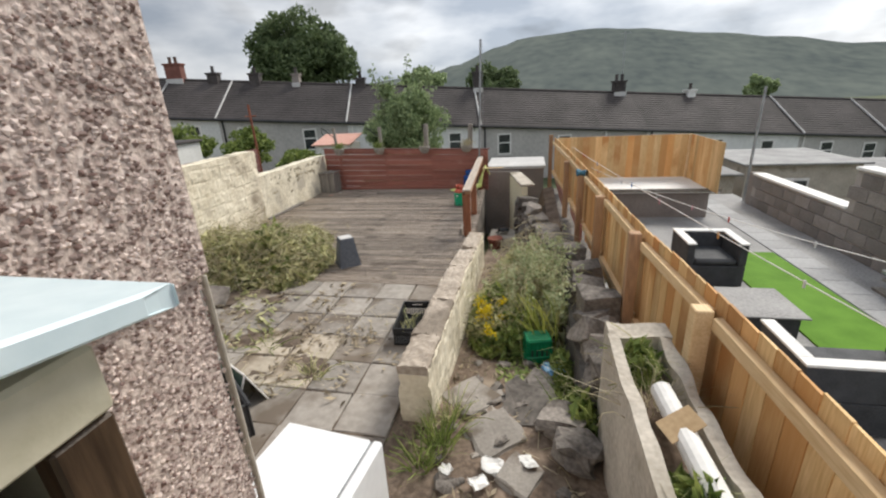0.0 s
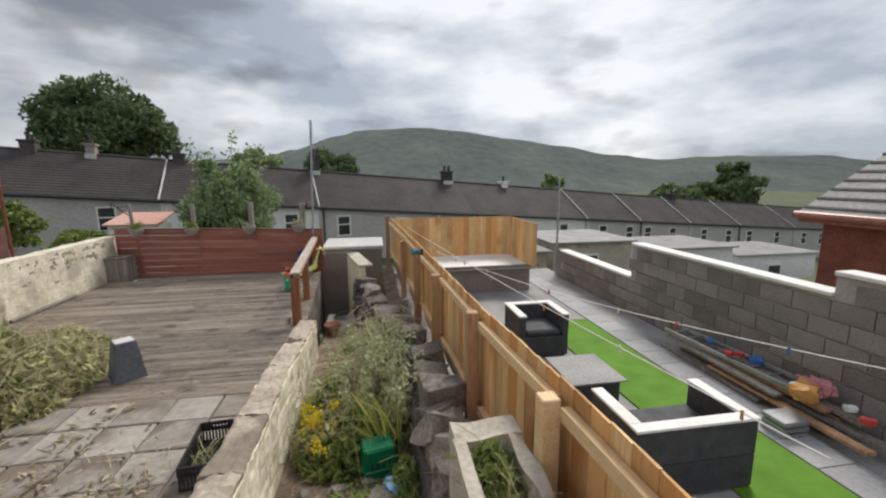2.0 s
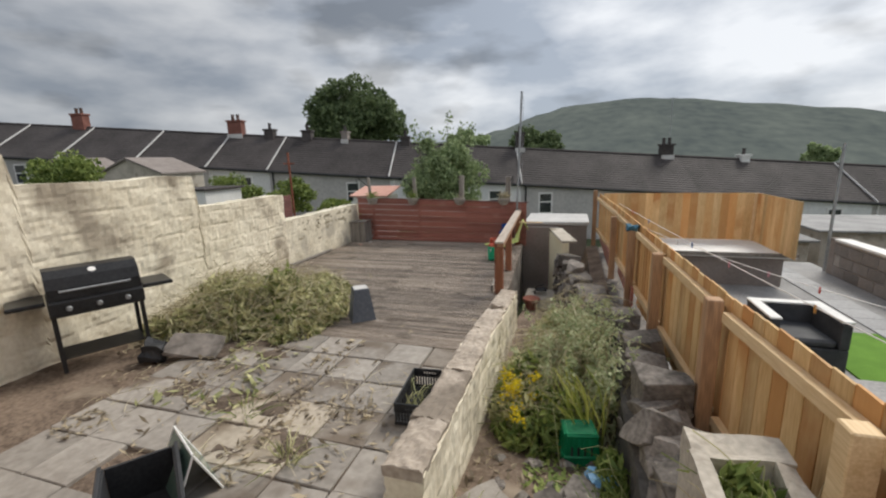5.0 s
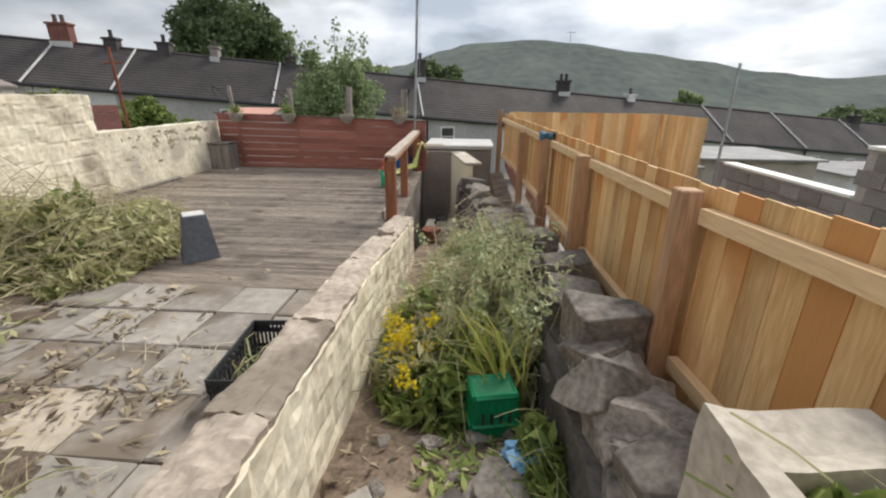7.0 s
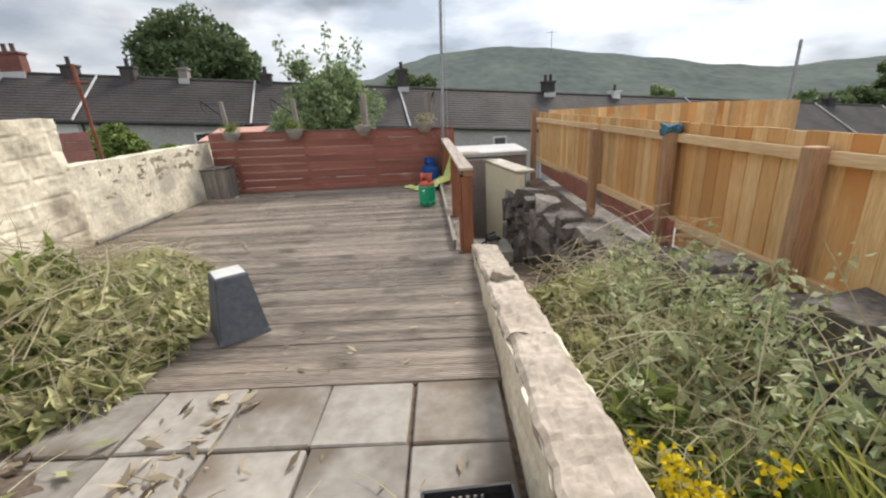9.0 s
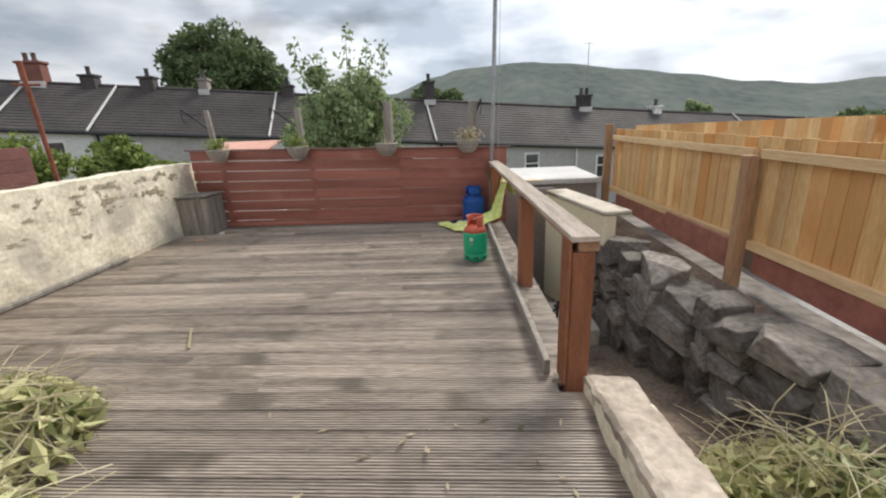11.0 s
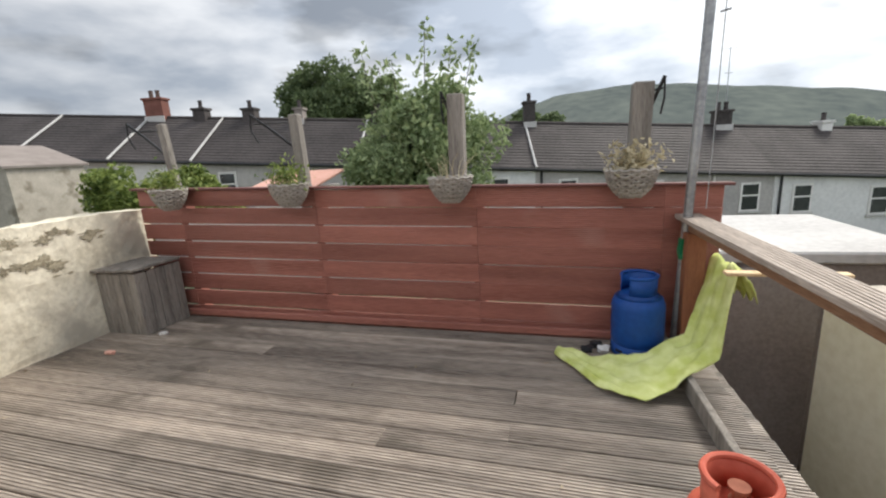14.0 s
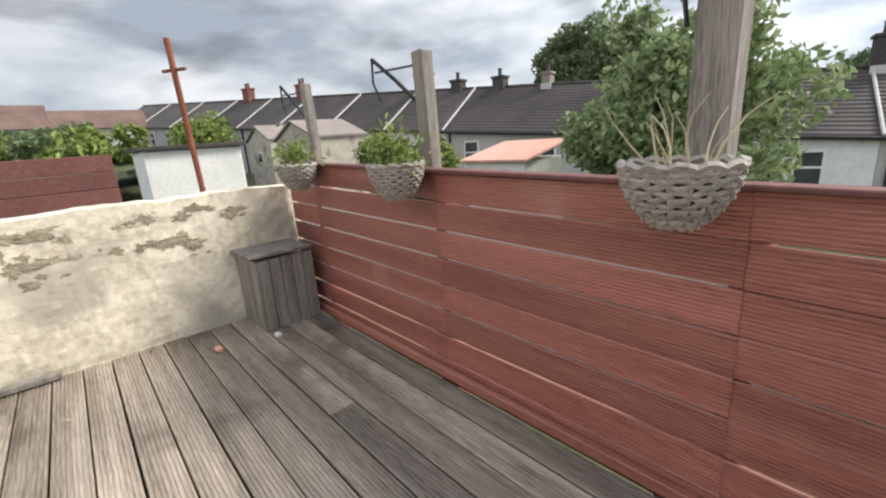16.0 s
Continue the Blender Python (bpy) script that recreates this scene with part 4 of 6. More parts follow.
def back_post(x, top, w, lean, arm):
    p = thing("screen_tall_post", (x, 13.085, -0.4), "grey weathered timber post standing behind the screen", "post", "tall posts behind the screen")
    bm = box(-w, w, -w, w, 0, top + 0.4, 0.008)
    bmesh.ops.transform(bm, matrix=pose(0, 0, 0, 0, lean, 0), verts=bm.verts)
    part("post", bm, M_GREYW, p)
    z = top + 0.4
    dx = math.sin(radians(lean)) * z
    if arm:
        part("bracket_arm", tube([(dx, 0, z - 0.28), (dx - 0.22 * arm, -0.02, z - 0.10), (dx - 0.38 * arm, -0.04, z + 0.02)], 0.011, 6), M_BLACKM, p)
        part("bracket_tie", tube([(dx, 0, z - 0.06), (dx - 0.36 * arm, -0.04, z - 0.05)], 0.006, 5), M_BLACKM, p)
        part("hook", tube([(dx - 0.38 * arm, -0.04, z + 0.02), (dx - 0.39 * arm, -0.04, z - 0.10), (dx - 0.33 * arm, -0.04, z - 0.20)], 0.007, 5), M_BLACKM, p)


back_post(-0.62, 1.70, 0.032, -4, 0.9)
back_post(0.62, 1.67, 0.04, -1.5, 1)
back_post(1.83, 1.70, 0.055, 1, 0.25)
back_post(2.99, 1.66, 0.06, 2, -0.3)

pole = thing("washing_pole", (3.27, 12.86, 0), "tall galvanised steel washing-line pole with green cord", "pole")
part("pole", tube([(0, 0, 0.0), (0.06, 0.0, 1.6), (0.12, 0.02, 3.6)], 0.026, 10), M_STEEL, pole)
part("cord_bundle", rough_block(0.075, 0.075, 0.14, 6, 0.3), M_GREENP, pole, "wound green cord").location = (0.03, -0.01, 0.66)
part("cord", tube([(0.12, 0.02, 3.58), (0.17, 0.0, 3.4), (0.13, -0.01, 1.2), (0.12, -0.02, 0.9)], 0.003, 5), M_STEEL, pole, "thin frayed grey cord")
part("hook", tube([(0.12, 0.0, 1.95), (0.17, 0.0, 1.96)], 0.006, 5), M_STEEL, pole)

stk = thing("garden_cane", (0, 0, 0), "pale split garden cane lying on the deck", "cane")
part("cane", tube([(1.06, 9.31, 0.016), (0.90, 9.59, 0.018)], 0.010, 6, taper=0.7), L_STRAW, stk)

# ---- corner box on the deck ----
cb = thing("corner_box", (-0.88, 12.68, 0), "grey weathered timber planter box with a sloping lid in the corner", "box")
rnd = random.Random(3)
for k in range(5):
    x0 = -0.20 + 0.084 * k
    part("side_board", box(x0, x0 + 0.080, -0.20, -0.178, 0.0, 0.52 + rnd.uniform(-0.01, 0.01), 0.004), M_GREYW, cb)
for k in range(5):
    y0 = -0.176 + 0.08 * k
    part("side_board", box(0.198, 0.218, y0, y0 + 0.076, 0.0, 0.52, 0.004), M_GREYW, cb)
    part("side_board", box(-0.218, -0.202, y0, y0 + 0.076, 0.0, 0.52, 0.004), M_GREYW, cb)
bm = box(-0.235, 0.235, -0.23, 0.22, -0.012, 0.012, 0.004)
bmesh.ops.transform(bm, matrix=pose(0, 0, 0.545, 0, -2, 0), verts=bm.verts)
part("lid", bm, M_GREYW, cb)


# ---- gas bottles ----
def bottle(name, at, r, h, body_mat, collar_mat, label, rz=0):
    g = thing(name, at, label, "gas bottle", rz=rz)
    prof = [(r * 0.80, 0.035), (r * 0.97, 0.075), (r, 0.11), (r, h * 0.60), (r * 0.985, h * 0.66), (r * 0.88, h * 0.74), (r * 0.60, h * 0.795), (r * 0.25, h * 0.815)]
    cut = 5 if collar_mat is body_mat else 4
    part("body", lathe(prof[:cut + 1], 36), body_mat, g, smooth=True)
    part("shoulder", lathe(prof[cut:], 36), collar_mat, g, smooth=True)
    part("foot_ring", lathe([(r * 0.86, 0.0), (r * 0.97, 0.0), (r * 0.985, 0.012), (r * 0.975, 0.07), (r * 0.90, 0.075)], 36), body_mat, g, smooth=True)
    for k in range(8):
        o = part("slot", box(r * 0.955, r * 0.988, -0.026, 0.026, 0.026, 0.046, 0.003), M_PLAST, g, "dark slot in the foot ring")
        o.matrix_basis = pose(0, 0, 0, 0, 0, 45 * k + 20)
    bm = bmesh.new()
    n = 26
    inner, rr = [], r * 0.66
    for i in range(n + 1):
        a = 0.55 + (2 * math.pi - 1.1) * i / n
        up = h * (1.0 + (0.02 if 6 < i < 20 else 0))
        inner.append([bm.verts.new((q * math.cos(a), q * math.sin(a), z)) for q, z in ((rr, h * 0.76), (rr * 1.03, up), (rr * 0.96, up), (rr * 0.93, h * 0.76))])
    for p, q in zip(inner, inner[1:]):
        for k in range(4):
            bm.faces.new((p[k], q[k], q[(k + 1) % 4], p[(k + 1) % 4]))
    bm.faces.new(inner[0])
    bm.faces.new(inner[-1][::-1])
    bmesh.ops.recalc_face_normals(bm, faces=bm.faces)
    part("collar", bm, collar_mat, g, smooth=True)
    part("collar_rim", tube([(rr * math.cos(a), rr * math.sin(a), h * 1.005) for a in [0.55 + (2 * math.pi - 1.1) * i / 26 for i in range(27)]], 0.010, 8), collar_mat, g)
    part("valve", lathe([(0.022, h * 0.80), (0.022, h * 0.86), (0.014, h * 0.87), (0.014, h * 0.92), (0.026, h * 0.925), (0.026, h * 0.95)], 14), M_RUST, g, "dull rusty valve")
    return g


green = bottle("gas_bottle", (3.03, 11.15, 0.004), 0.125, 0.45, M_GREENC, M_REDC, "green gas bottle with a red collar on the deck", 250)
for k in range(5):
    a = 1.2566 * k
    part("label_petal", lathe([(0.0075, 0.0), (0.0075, 0.0015)], 10), M_WPAINT, green, "small white printed petal").matrix_basis = pose(0.1245, 0.012 * math.cos(a), 0.235 + 0.012 * math.sin(a), 0, 90, 0)
for k in range(3):
    part("label_bar", box(0.1235, 0.1262, -0.022, 0.022 - 0.006 * k, 0.205 - 0.012 * k, 0.210 - 0.012 * k, 0), M_PAVE, green, "faint pale printed line")
bottle("gas_bottle", (3.04, 12.78, 0.004), 0.155, 0.50, M_BLUEC, M_BLUEC, "blue gas bottle standing against the red screen", 200)
for k, (x, y) in enumerate(((2.84, 12.74), (3.22, 12.70), (2.80, 12.80), (2.74, 12.72))):
    solo("packaging_scrap", rough_block(0.07, 0.05, 0.035, 40 + k, 0.5), M_WPAINT if k < 2 else M_PLAST, "crumpled scrap of plastic packaging on the deck", "litter", "scraps by the gas bottle").location = (x, y, 0.022)

# ---- cloth hung over the rail ----
def cloth():
    bm = bmesh.new()
    rows = []
    nu, nv = 44, 26
    spine = [((3.60, 12.60, 0.40), (3.56, 12.80, 0.42)), ((3.50, 12.58, 0.62), (3.44, 12.84, 0.61)), ((3.44, 12.50, 0.42), (3.36, 12.74, 0.38)), ((3.40, 12.44, 0.17), (3.28, 12.66, 0.17)), ((3.14, 12.24, 0.05), (3.06, 12.56, 0.09)), ((2.98, 12.14, 0.025), (2.84, 12.55, 0.055)), ((2.78, 12.26, 0.02), (2.70, 12.60, 0.04)), ((2.54, 12.62, 0.02), (2.56, 12.70, 0.03))]
    for i in range(nu + 1):
        f = i / nu * (len(spine) - 1)
        k = min(int(f), len(spine) - 2)
        g = f - k
        a = Vector(spine[k][0]).lerp(Vector(spine[k + 1][0]), g)
        b = Vector(spine[k][1]).lerp(Vector(spine[k + 1][1]), g)
        row = []
        for j in range(nv + 1):
            v = j / nv
            p = a.lerp(b, v)
            fold = 0.012 * math.sin(v * 17 + 3.0 * math.sin(f * 1.7)) + 0.045 * noise.noise(Vector((f * 1.5, v * 3.4, 3))) + 0.026 * noise.noise(Vector((f * 3.6, v * 8, 5))) + 0.010 * noise.noise(Vector((f * 8, v * 18, 7)))
            row.append(bm.verts.new((p.x, p.y, max(0.014, p.z + fold * (0.4 + 0.6 * min(1, p.z * 6)) + 0.008))))
        rows.append(row)
    for i in range(nu):
        for j in range(nv):
            bm.faces.new((rows[i][j], rows[i + 1][j], rows[i + 1][j + 1], rows[i][j + 1]))
    ob = solo("cloth", bm, M_CLOTH, "crumpled yellow-green cloth trailing from the rail to the deck", "cloth", smooth=True)
    s = ob.modifiers.new("thickness", "SOLIDIFY")
    s.thickness = 0.006


cloth()
stick = thing("timber_offcut", (3.52, 12.5, 0.60), "pale timber offcut laid across below the rail", "timber")
part("offcut", box(-0.12, 0.42, -0.03, 0.03, 0, 0.018, 0.003), M_PINEP, stick)

# ---- patio ----
def planter_tub():
    p = thing("planter", (1.84, 7.46, 0.003), "upturned slate grey tapered square plastic planter on the deck", "planter", rz=38)
    bm = bmesh.new()
    def ring(s, z):
        return [bm.verts.new((sx * s, sy * s, z)) for sx, sy in ((-1, -1), (1, -1), (1, 1), (-1, 1))]
    a, b, c, d = ring(0.165, 0), ring(0.158, 0.03), ring(0.105, 0.425), ring(0.098, 0.435)
    for p0, p1 in ((a, b), (b, c), (c, d)):
        for k in range(4):
            bm.faces.new((p0[k], p0[(k + 1) % 4], p1[(k + 1) % 4], p1[k]))
    bm.faces.new(a[::-1])
    bm.faces.new(d)
    bmesh.ops.bevel(bm, geom=[e for e in bm.edges if abs(e.verts[0].co.z - e.verts[1].co.z) > 0.1], offset=0.012, segments=2, affect="EDGES")
    part("shell", bm, M_SLGREY, p)
    # The pale colour paints the light falling on the upturned base.
    part("base_plate", box(-0.092, 0.092, -0.092, 0.092, 0.436, 0.442, 0.002), M_FELT, p, "base coloured pale for the light on its top")


planter_tub()


def crate():
    c = thing("crate", (3.375, 5.63, 0.004), "black plastic slatted stacking crate with cut weeds inside", "crate", rz=4.8)
    W, L, H = 0.152, 0.297, 0.20
    def wall(p0, p1, nm):
        p0, p1 = Vector(p0), Vector(p1)
        d = (p1 - p0)
        horizontal = abs(d.x) > abs(d.y)
        def bar(f0, f1, z0, z1):
            a, b = p0 + d * f0, p0 + d * f1
            e = 0.006
            return box(min(a.x, b.x) - (0 if horizontal else e), max(a.x, b.x) + (0 if horizontal else e), min(a.y, b.y) - (e if horizontal else 0), max(a.y, b.y) + (e if horizontal else 0), z0, z1, 0.001)
        part(nm, bar(0, 1, 0, 0.035), M_PLAST, c)
        part(nm, bar(0, 1, 0.12, 0.15), M_PLAST, c)
        part("rim", bar(0, 1, H - 0.03, H), M_PLAST, c)
        n = 12
        for k in range(n):
            f = (k + 0.5) / n
            part("slat", bar(f - 0.022, f + 0.022, 0.035, H - 0.03), M_PLAST, c)
        part("hand_grip", bar(0.0, 0.32, 0.15, H - 0.03), M_PLAST, c)
        part("hand_grip", bar(0.68, 1.0, 0.15, H - 0.03), M_PLAST, c)
    wall((-W, -L, 0), (W, -L, 0), "side")
    wall((-W, L, 0), (W, L, 0), "side")
    wall((-W, -L, 0), (-W, L, 0), "side")
    wall((W, -L, 0), (W, L, 0), "side")
    for k in range(9):
        x = -W + 2 * W * (k + 0.5) / 9
        part("floor_slat", box(x - 0.013, x + 0.013, -L, L, 0.006, 0.014, 0), M_PLAST, c)
    for k in range(12):
        y = -L + 2 * L * (k + 0.5) / 12
        part("floor_slat", box(-W, W, y - 0.011, y + 0.011, 0.014, 0.02, 0), M_PLAST, c)


crate()


def bin_box():
    b = thing("storage_box", (2.18, 4.02, 0), "open black plastic storage box lying by the house wall", "box", rz=-38)
    for x0, x1, y0, y1 in ((-0.3, 0.3, -0.2, -0.18), (-0.3, 0.3, 0.18, 0.2), (-0.3, -0.28, -0.178, 0.178), (0.28, 0.3, -0.178, 0.178)):
        part("side", box(x0, x1, y0, y1, 0, 0.30, 0.004), M_PLAST, b)
    part("bottom", box(-0.279, 0.279, -0.179, 0.179, 0, 0.02, 0), M_PLAST, b)
    for y in (-0.205, 0.205):
        part("rim", box(-0.32, 0.32, y - 0.012, y + 0.012, 0.29, 0.31, 0.004), M_PLAST, b)


bin_box()
M_GLASSG = mat("green_glass", (0.10, 0.16, 0.13), (0.17, 0.24, 0.20), 2, 10, 0.12, 0.0, spec=0.6, vary=0)
gl = thing("glass_cold_frame", (2.12, 4.38, 0.0), "leaning green-tinted glass panes in a thin white frame", "cold frame", rz=-28)
for sgn in (-1, 1):
    bm = box(-0.22, 0.22, -0.004, 0.004, 0, 0.34, 0.001)
    bmesh.ops.transform(bm, matrix=pose(0, 0.14 * sgn, 0, 24 * sgn, 0, 0), verts=bm.verts)
    part("pane", bm, M_GLASSG, gl)
    for x in (-0.22, 0.22):
        part("frame_bar", tube([(x, 0.14 * sgn, 0.0), (x, 0.0, 0.32)], 0.008, 6), M_WPAINT, gl)
part("ridge_bar", tube([(-0.22, 0, 0.325), (0.22, 0, 0.325)], 0.009, 6), M_WPAINT, gl)

fr = thing("freezer", (3.60, 3.02, 0), "white undercounter fridge standing on the patio", "fridge", rz=-7)
part("cabinet", box(-0.28, 0.20, -0.29, 0.29, 0.03, 0.83, 0.012), M_WHITE, fr)
part("door", box(0.212, 0.265, -0.29, 0.29, 0.04, 0.835, 0.014), M_WHITE, fr)
part("door_seal", box(0.201, 0.211, -0.28, 0.28, 0.05, 0.82, 0), M_STEEL, fr)
part("handle", box(0.266, 0.285, -0.27, -0.24, 0.55, 0.78, 0.004), M_WHITE, fr)
for sx in (-0.22, 0.2):
    for sy in (-0.24, 0.24):
        part("foot", lathe([(0.02, 0), (0.02, 0.035)], 8, at=(sx, sy, 0)), M_PLAST, fr)


def barbecue():
    b = thing("gas_barbecue", (-0.55, 5.72, 0), "black hooded gas barbecue with a side shelf on thin legs", "barbecue", rz=62)
    prof = [(-0.26, 0.80), (-0.26, 0.92), (-0.22, 1.03), (-0.12, 1.10), (0.02, 1.115), (0.15, 1.07), (0.23, 0.98), (0.26, 0.88), (0.26, 0.80)]
    bm = bmesh.new()
    a = [bm.verts.new((-0.40, y, z)) for y, z in prof]
    c = [bm.verts.new((0.40, y, z)) for y, z in prof]
    for k in range(len(prof)):
        n = (k + 1) % len(prof)
        bm.faces.new((a[k], a[n], c[n], c[k]))
    bm.faces.new(a)
    bm.faces.new(c[::-1])
    bmesh.ops.recalc_face_normals(bm, faces=bm.faces)
    part("hood", bm, M_BLACKM, b)
    part("hood_handle", tube([(-0.3, -0.24, 0.90), (-0.3, -0.30, 0.90), (0.3, -0.30, 0.90), (0.3, -0.24, 0.90)], 0.012, 8), M_STEEL, b)
    part("thermometer", lathe([(0.035, 0), (0.035, 0.012)], 16), M_WPAINT, b).matrix_basis = pose(0.0, -0.17, 1.06, 35, 0, 0)
    part("firebox", box(-0.41, 0.41, -0.27, 0.27, 0.62, 0.795, 0.01), M_BLACKM, b)
    part("control_panel", box(-0.41, 0.41, -0.31, -0.272, 0.64, 0.79, 0.01), M_BLACKM, b)
    for x in (-0.25, 0.0, 0.25):
        part("knob", lathe([(0.028, 0), (0.028, 0.02), (0.02, 0.035)], 16), M_STEEL, b).matrix_basis = pose(x, -0.312, 0.715, 90, 0, 0)
    part("side_shelf", box(0.42, 0.72, -0.22, 0.22, 0.755, 0.80, 0.01), M_BLACKM, b)
    part("side_shelf", box(-0.72, -0.42, -0.22, 0.22, 0.755, 0.80, 0.01), M_BLACKM, b)
    for x in (-0.38, 0.38):
        for y in (-0.22, 0.22):
            part("leg", box(x - 0.02, x + 0.02, y - 0.02, y + 0.02, 0.0, 0.62, 0.003), M_BLACKM, b)
    for k in range(7):
        part("shelf_bar", box(-0.36, 0.36, -0.2 + 0.065 * k, -0.18 + 0.065 * k, 0.14, 0.155, 0), M_BLACKM, b)


barbecue()
sl = solo("slate_slab", rough_block(0.62, 0.34, 0.05, 77, 0.5), M_ROCK, "broken dark grey slab propped on the rubble", "slab")
sl.matrix_basis = pose(0.46, 6.0, 0.10, 28, 8, 20)
sl = solo("dark_block", rough_block(0.24, 0.2, 0.2, 78, 0.3), M_PLAST, "dark blackened block lying beside the slab", "block")
sl.matrix_basis = pose(0.10, 5.78, 0.085, 0, 12, 30)


# ---- planter trough beside the landing ----
solo("crate_weeds", stalk_mesh("crate_weeds", [(3.25 + 0.012 * k, 5.45 + 0.02 * (k % 9), 0.05) for k in range(16)], [(3.22 + 0.018 * ((k * 7) % 16), 5.5 + 0.03 * ((k * 5) % 12), 0.13 + 0.01 * (k % 8)) for k in range(16)], 0.014, L_WEED, 88, 0.3), None, "cut weed stalks lying in the crate", "weeds", kind="stuff")
def worn_wall(x0, x1, y0, y1, z0, z1, seed, rough=0.010, chip=0.03):
    """A straight rendered wall with an uneven skin and a chipped top edge."""
    nx, ny, nz = [max(2, round(d / 0.06)) for d in (x1 - x0, y1 - y0, z1 - z0)]
    bm = bmesh.new()
    bmesh.ops.create_cube(bm, size=1)
    for axis, n in enumerate((nx, ny, nz)):
        for k in range(1, n):
            co, no = [0, 0, 0], [0, 0, 0]
            co[axis], no[axis] = k / n - 0.5, 1
            bmesh.ops.bisect_plane(bm, geom=bm.verts[:] + bm.edges[:] + bm.faces[:], plane_co=co, plane_no=no)
    for v in bm.verts:
        edge = v.co.z > 0.499
        p = Vector((x0 + (v.co.x + 0.5) * (x1 - x0), y0 + (v.co.y + 0.5) * (y1 - y0), z0 + (v.co.z + 0.5) * (z1 - z0)))
        v.co = p + noise.noise_vector(p * 5 + Vector((seed, 0, 0))) * rough
        if edge:
            v.co.z -= chip * max(0, noise.noise(p * 4.3 + Vector((0, seed, 0))) + 0.25) + 0.006
    return bm


tr = thing("planter_trough", (0, 0, 0), "tall narrow cement rendered block trough full of rubble and weeds", "planter")
part("front_wall", worn_wall(5.10, 5.17, 1.42, 4.368, -0.36, 0.855, 5), M_CONC, tr)
part("back_wall", worn_wall(5.43, 5.50, 1.42, 4.368, -0.36, 0.85, 6, 0.014, 0.09), M_CONC, tr)
part("end_wall", worn_wall(5.12, 5.505, 4.372, 4.555, -0.36, 0.85, 9, 0.012, 0.07), M_CONC, tr)
bm = box(5.175, 5.425, 1.44, 4.36, 0.3, 0.68, 0)
part("soil", bm, M_SOIL, tr)
pi = thing("plastic_pipe", (0, 0, 0), "length of white plastic pipe lying in the trough", "pipe")
part("pipe", tube([(5.30, 3.85, 0.82), (5.34, 2.7, 0.86)], 0.055, 14), M_WPAINT, pi)
cd = solo("cardboard_scrap", box(-0.09, 0.09, -0.06, 0.06, 0, 0.004, 0), mat("brown_cardboard", (0.42, 0.29, 0.16), (0.55, 0.40, 0.24), 4, 40, 0.9, 0.2), "torn brown cardboard scrap on the pipe", "litter")
cd.matrix_basis = pose(5.29, 3.52, 0.885, 12, -25, 20)


def tuft(at, n, h, spread, seed, material, label, width=0.012):
    rnd = np.random.RandomState(seed)
    st = [(rnd.normal() * spread * 0.25, rnd.normal() * spread * 0.25, 0) for _ in range(n)]
    en = [(s[0] * 3 + rnd.normal() * spread * 0.3, s[1] * 3 + rnd.normal() * spread * 0.3, h * rnd.uniform(0.4, 1)) for s in st]
    ob = solo("weed_tuft", stalk_mesh("weed_tuft", st, en, width, material, seed, 0.25), None, label, "weed")
    ob.matrix_basis = pose(*at)
    return ob


tuft((5.27, 4.25, 0.68), 26, 0.15, 0.14, 51, L_GREEN, "green leafy weed growing in the trough", 0.02)
tuft((5.26, 3.9, 0.68), 70, 0.22, 0.25, 53, L_STRAW, "dry brown stalks in the trough", 0.006)

# ---- dry stone wall of the lane ----
rw = thing("dry_stone_wall", (0, 0, 0), "dark rough sandstone wall below the timber fence", "wall", kind="structure")
rnd = random.Random(12)
def cut_stone(seed):
    """A quarried block: a box with its corners split off by flat breaks."""
    r = random.Random(seed)
    bm = bmesh.new()
    bmesh.ops.create_cube(bm, size=1)
    for v in bm.verts:
        v.co += Vector((r.uniform(-0.1, 0.1), r.uniform(-0.1, 0.1), r.uniform(-0.1, 0.1)))
    for _ in range(6):
        d = Vector((r.gauss(0, 1), r.gauss(0, 1), r.gauss(0, 1))).normalized()
        cut = bmesh.ops.bisect_plane(bm, geom=bm.verts[:] + bm.edges[:] + bm.faces[:], plane_co=d * r.uniform(0.46, 0.60), plane_no=d, clear_outer=True)
        bmesh.ops.contextual_create(bm, geom=[e for e in cut["geom_cut"] if isinstance(e, bmesh.types.BMEdge)])
    bmesh.ops.recalc_face_normals(bm, faces=bm.faces)
    bmesh.ops.bevel(bm, geom=bm.edges[:], offset=0.02, segments=1, affect="EDGES")
    bmesh.ops.triangulate(bm, faces=bm.faces)
    bmesh.ops.subdivide_edges(bm, edges=[e for e in bm.edges if e.calc_length() > 0.25], cuts=1)
    off = Vector((seed * 3.1, seed * 1.7, 0))
    for v in bm.verts:
        v.co += noise.noise_vector(v.co * 3.5 + off) * 0.035
    return bm


kinds = [to_mesh("stone", cut_stone(200 + k), M_ROCK) for k in range(12)]
part("core", box(5.16, 5.60, 4.62, 13.4, -1.4, -0.12, 0), M_ROCK, rw)
M_DARKFACE = mat("dark_stone_face", (0.055, 0.05, 0.046), (0.13, 0.118, 0.108), 2.5, 24, 0.85, 0.8, vary=0.1)
face = bmesh.new()
grid_f = [[face.verts.new((4.99 + 0.05 * (z + 0.4) + 0.03 * noise.noise(Vector((0, y * 2, z * 3))) + 0.012 * noise.noise(Vector((4, y * 9, z * 11))), y, z)) for z in [-0.5 + 0.66 * j / 14 for j in range(15)]] for y in [4.66 + 2.5 * i / 50 for i in range(51)]]
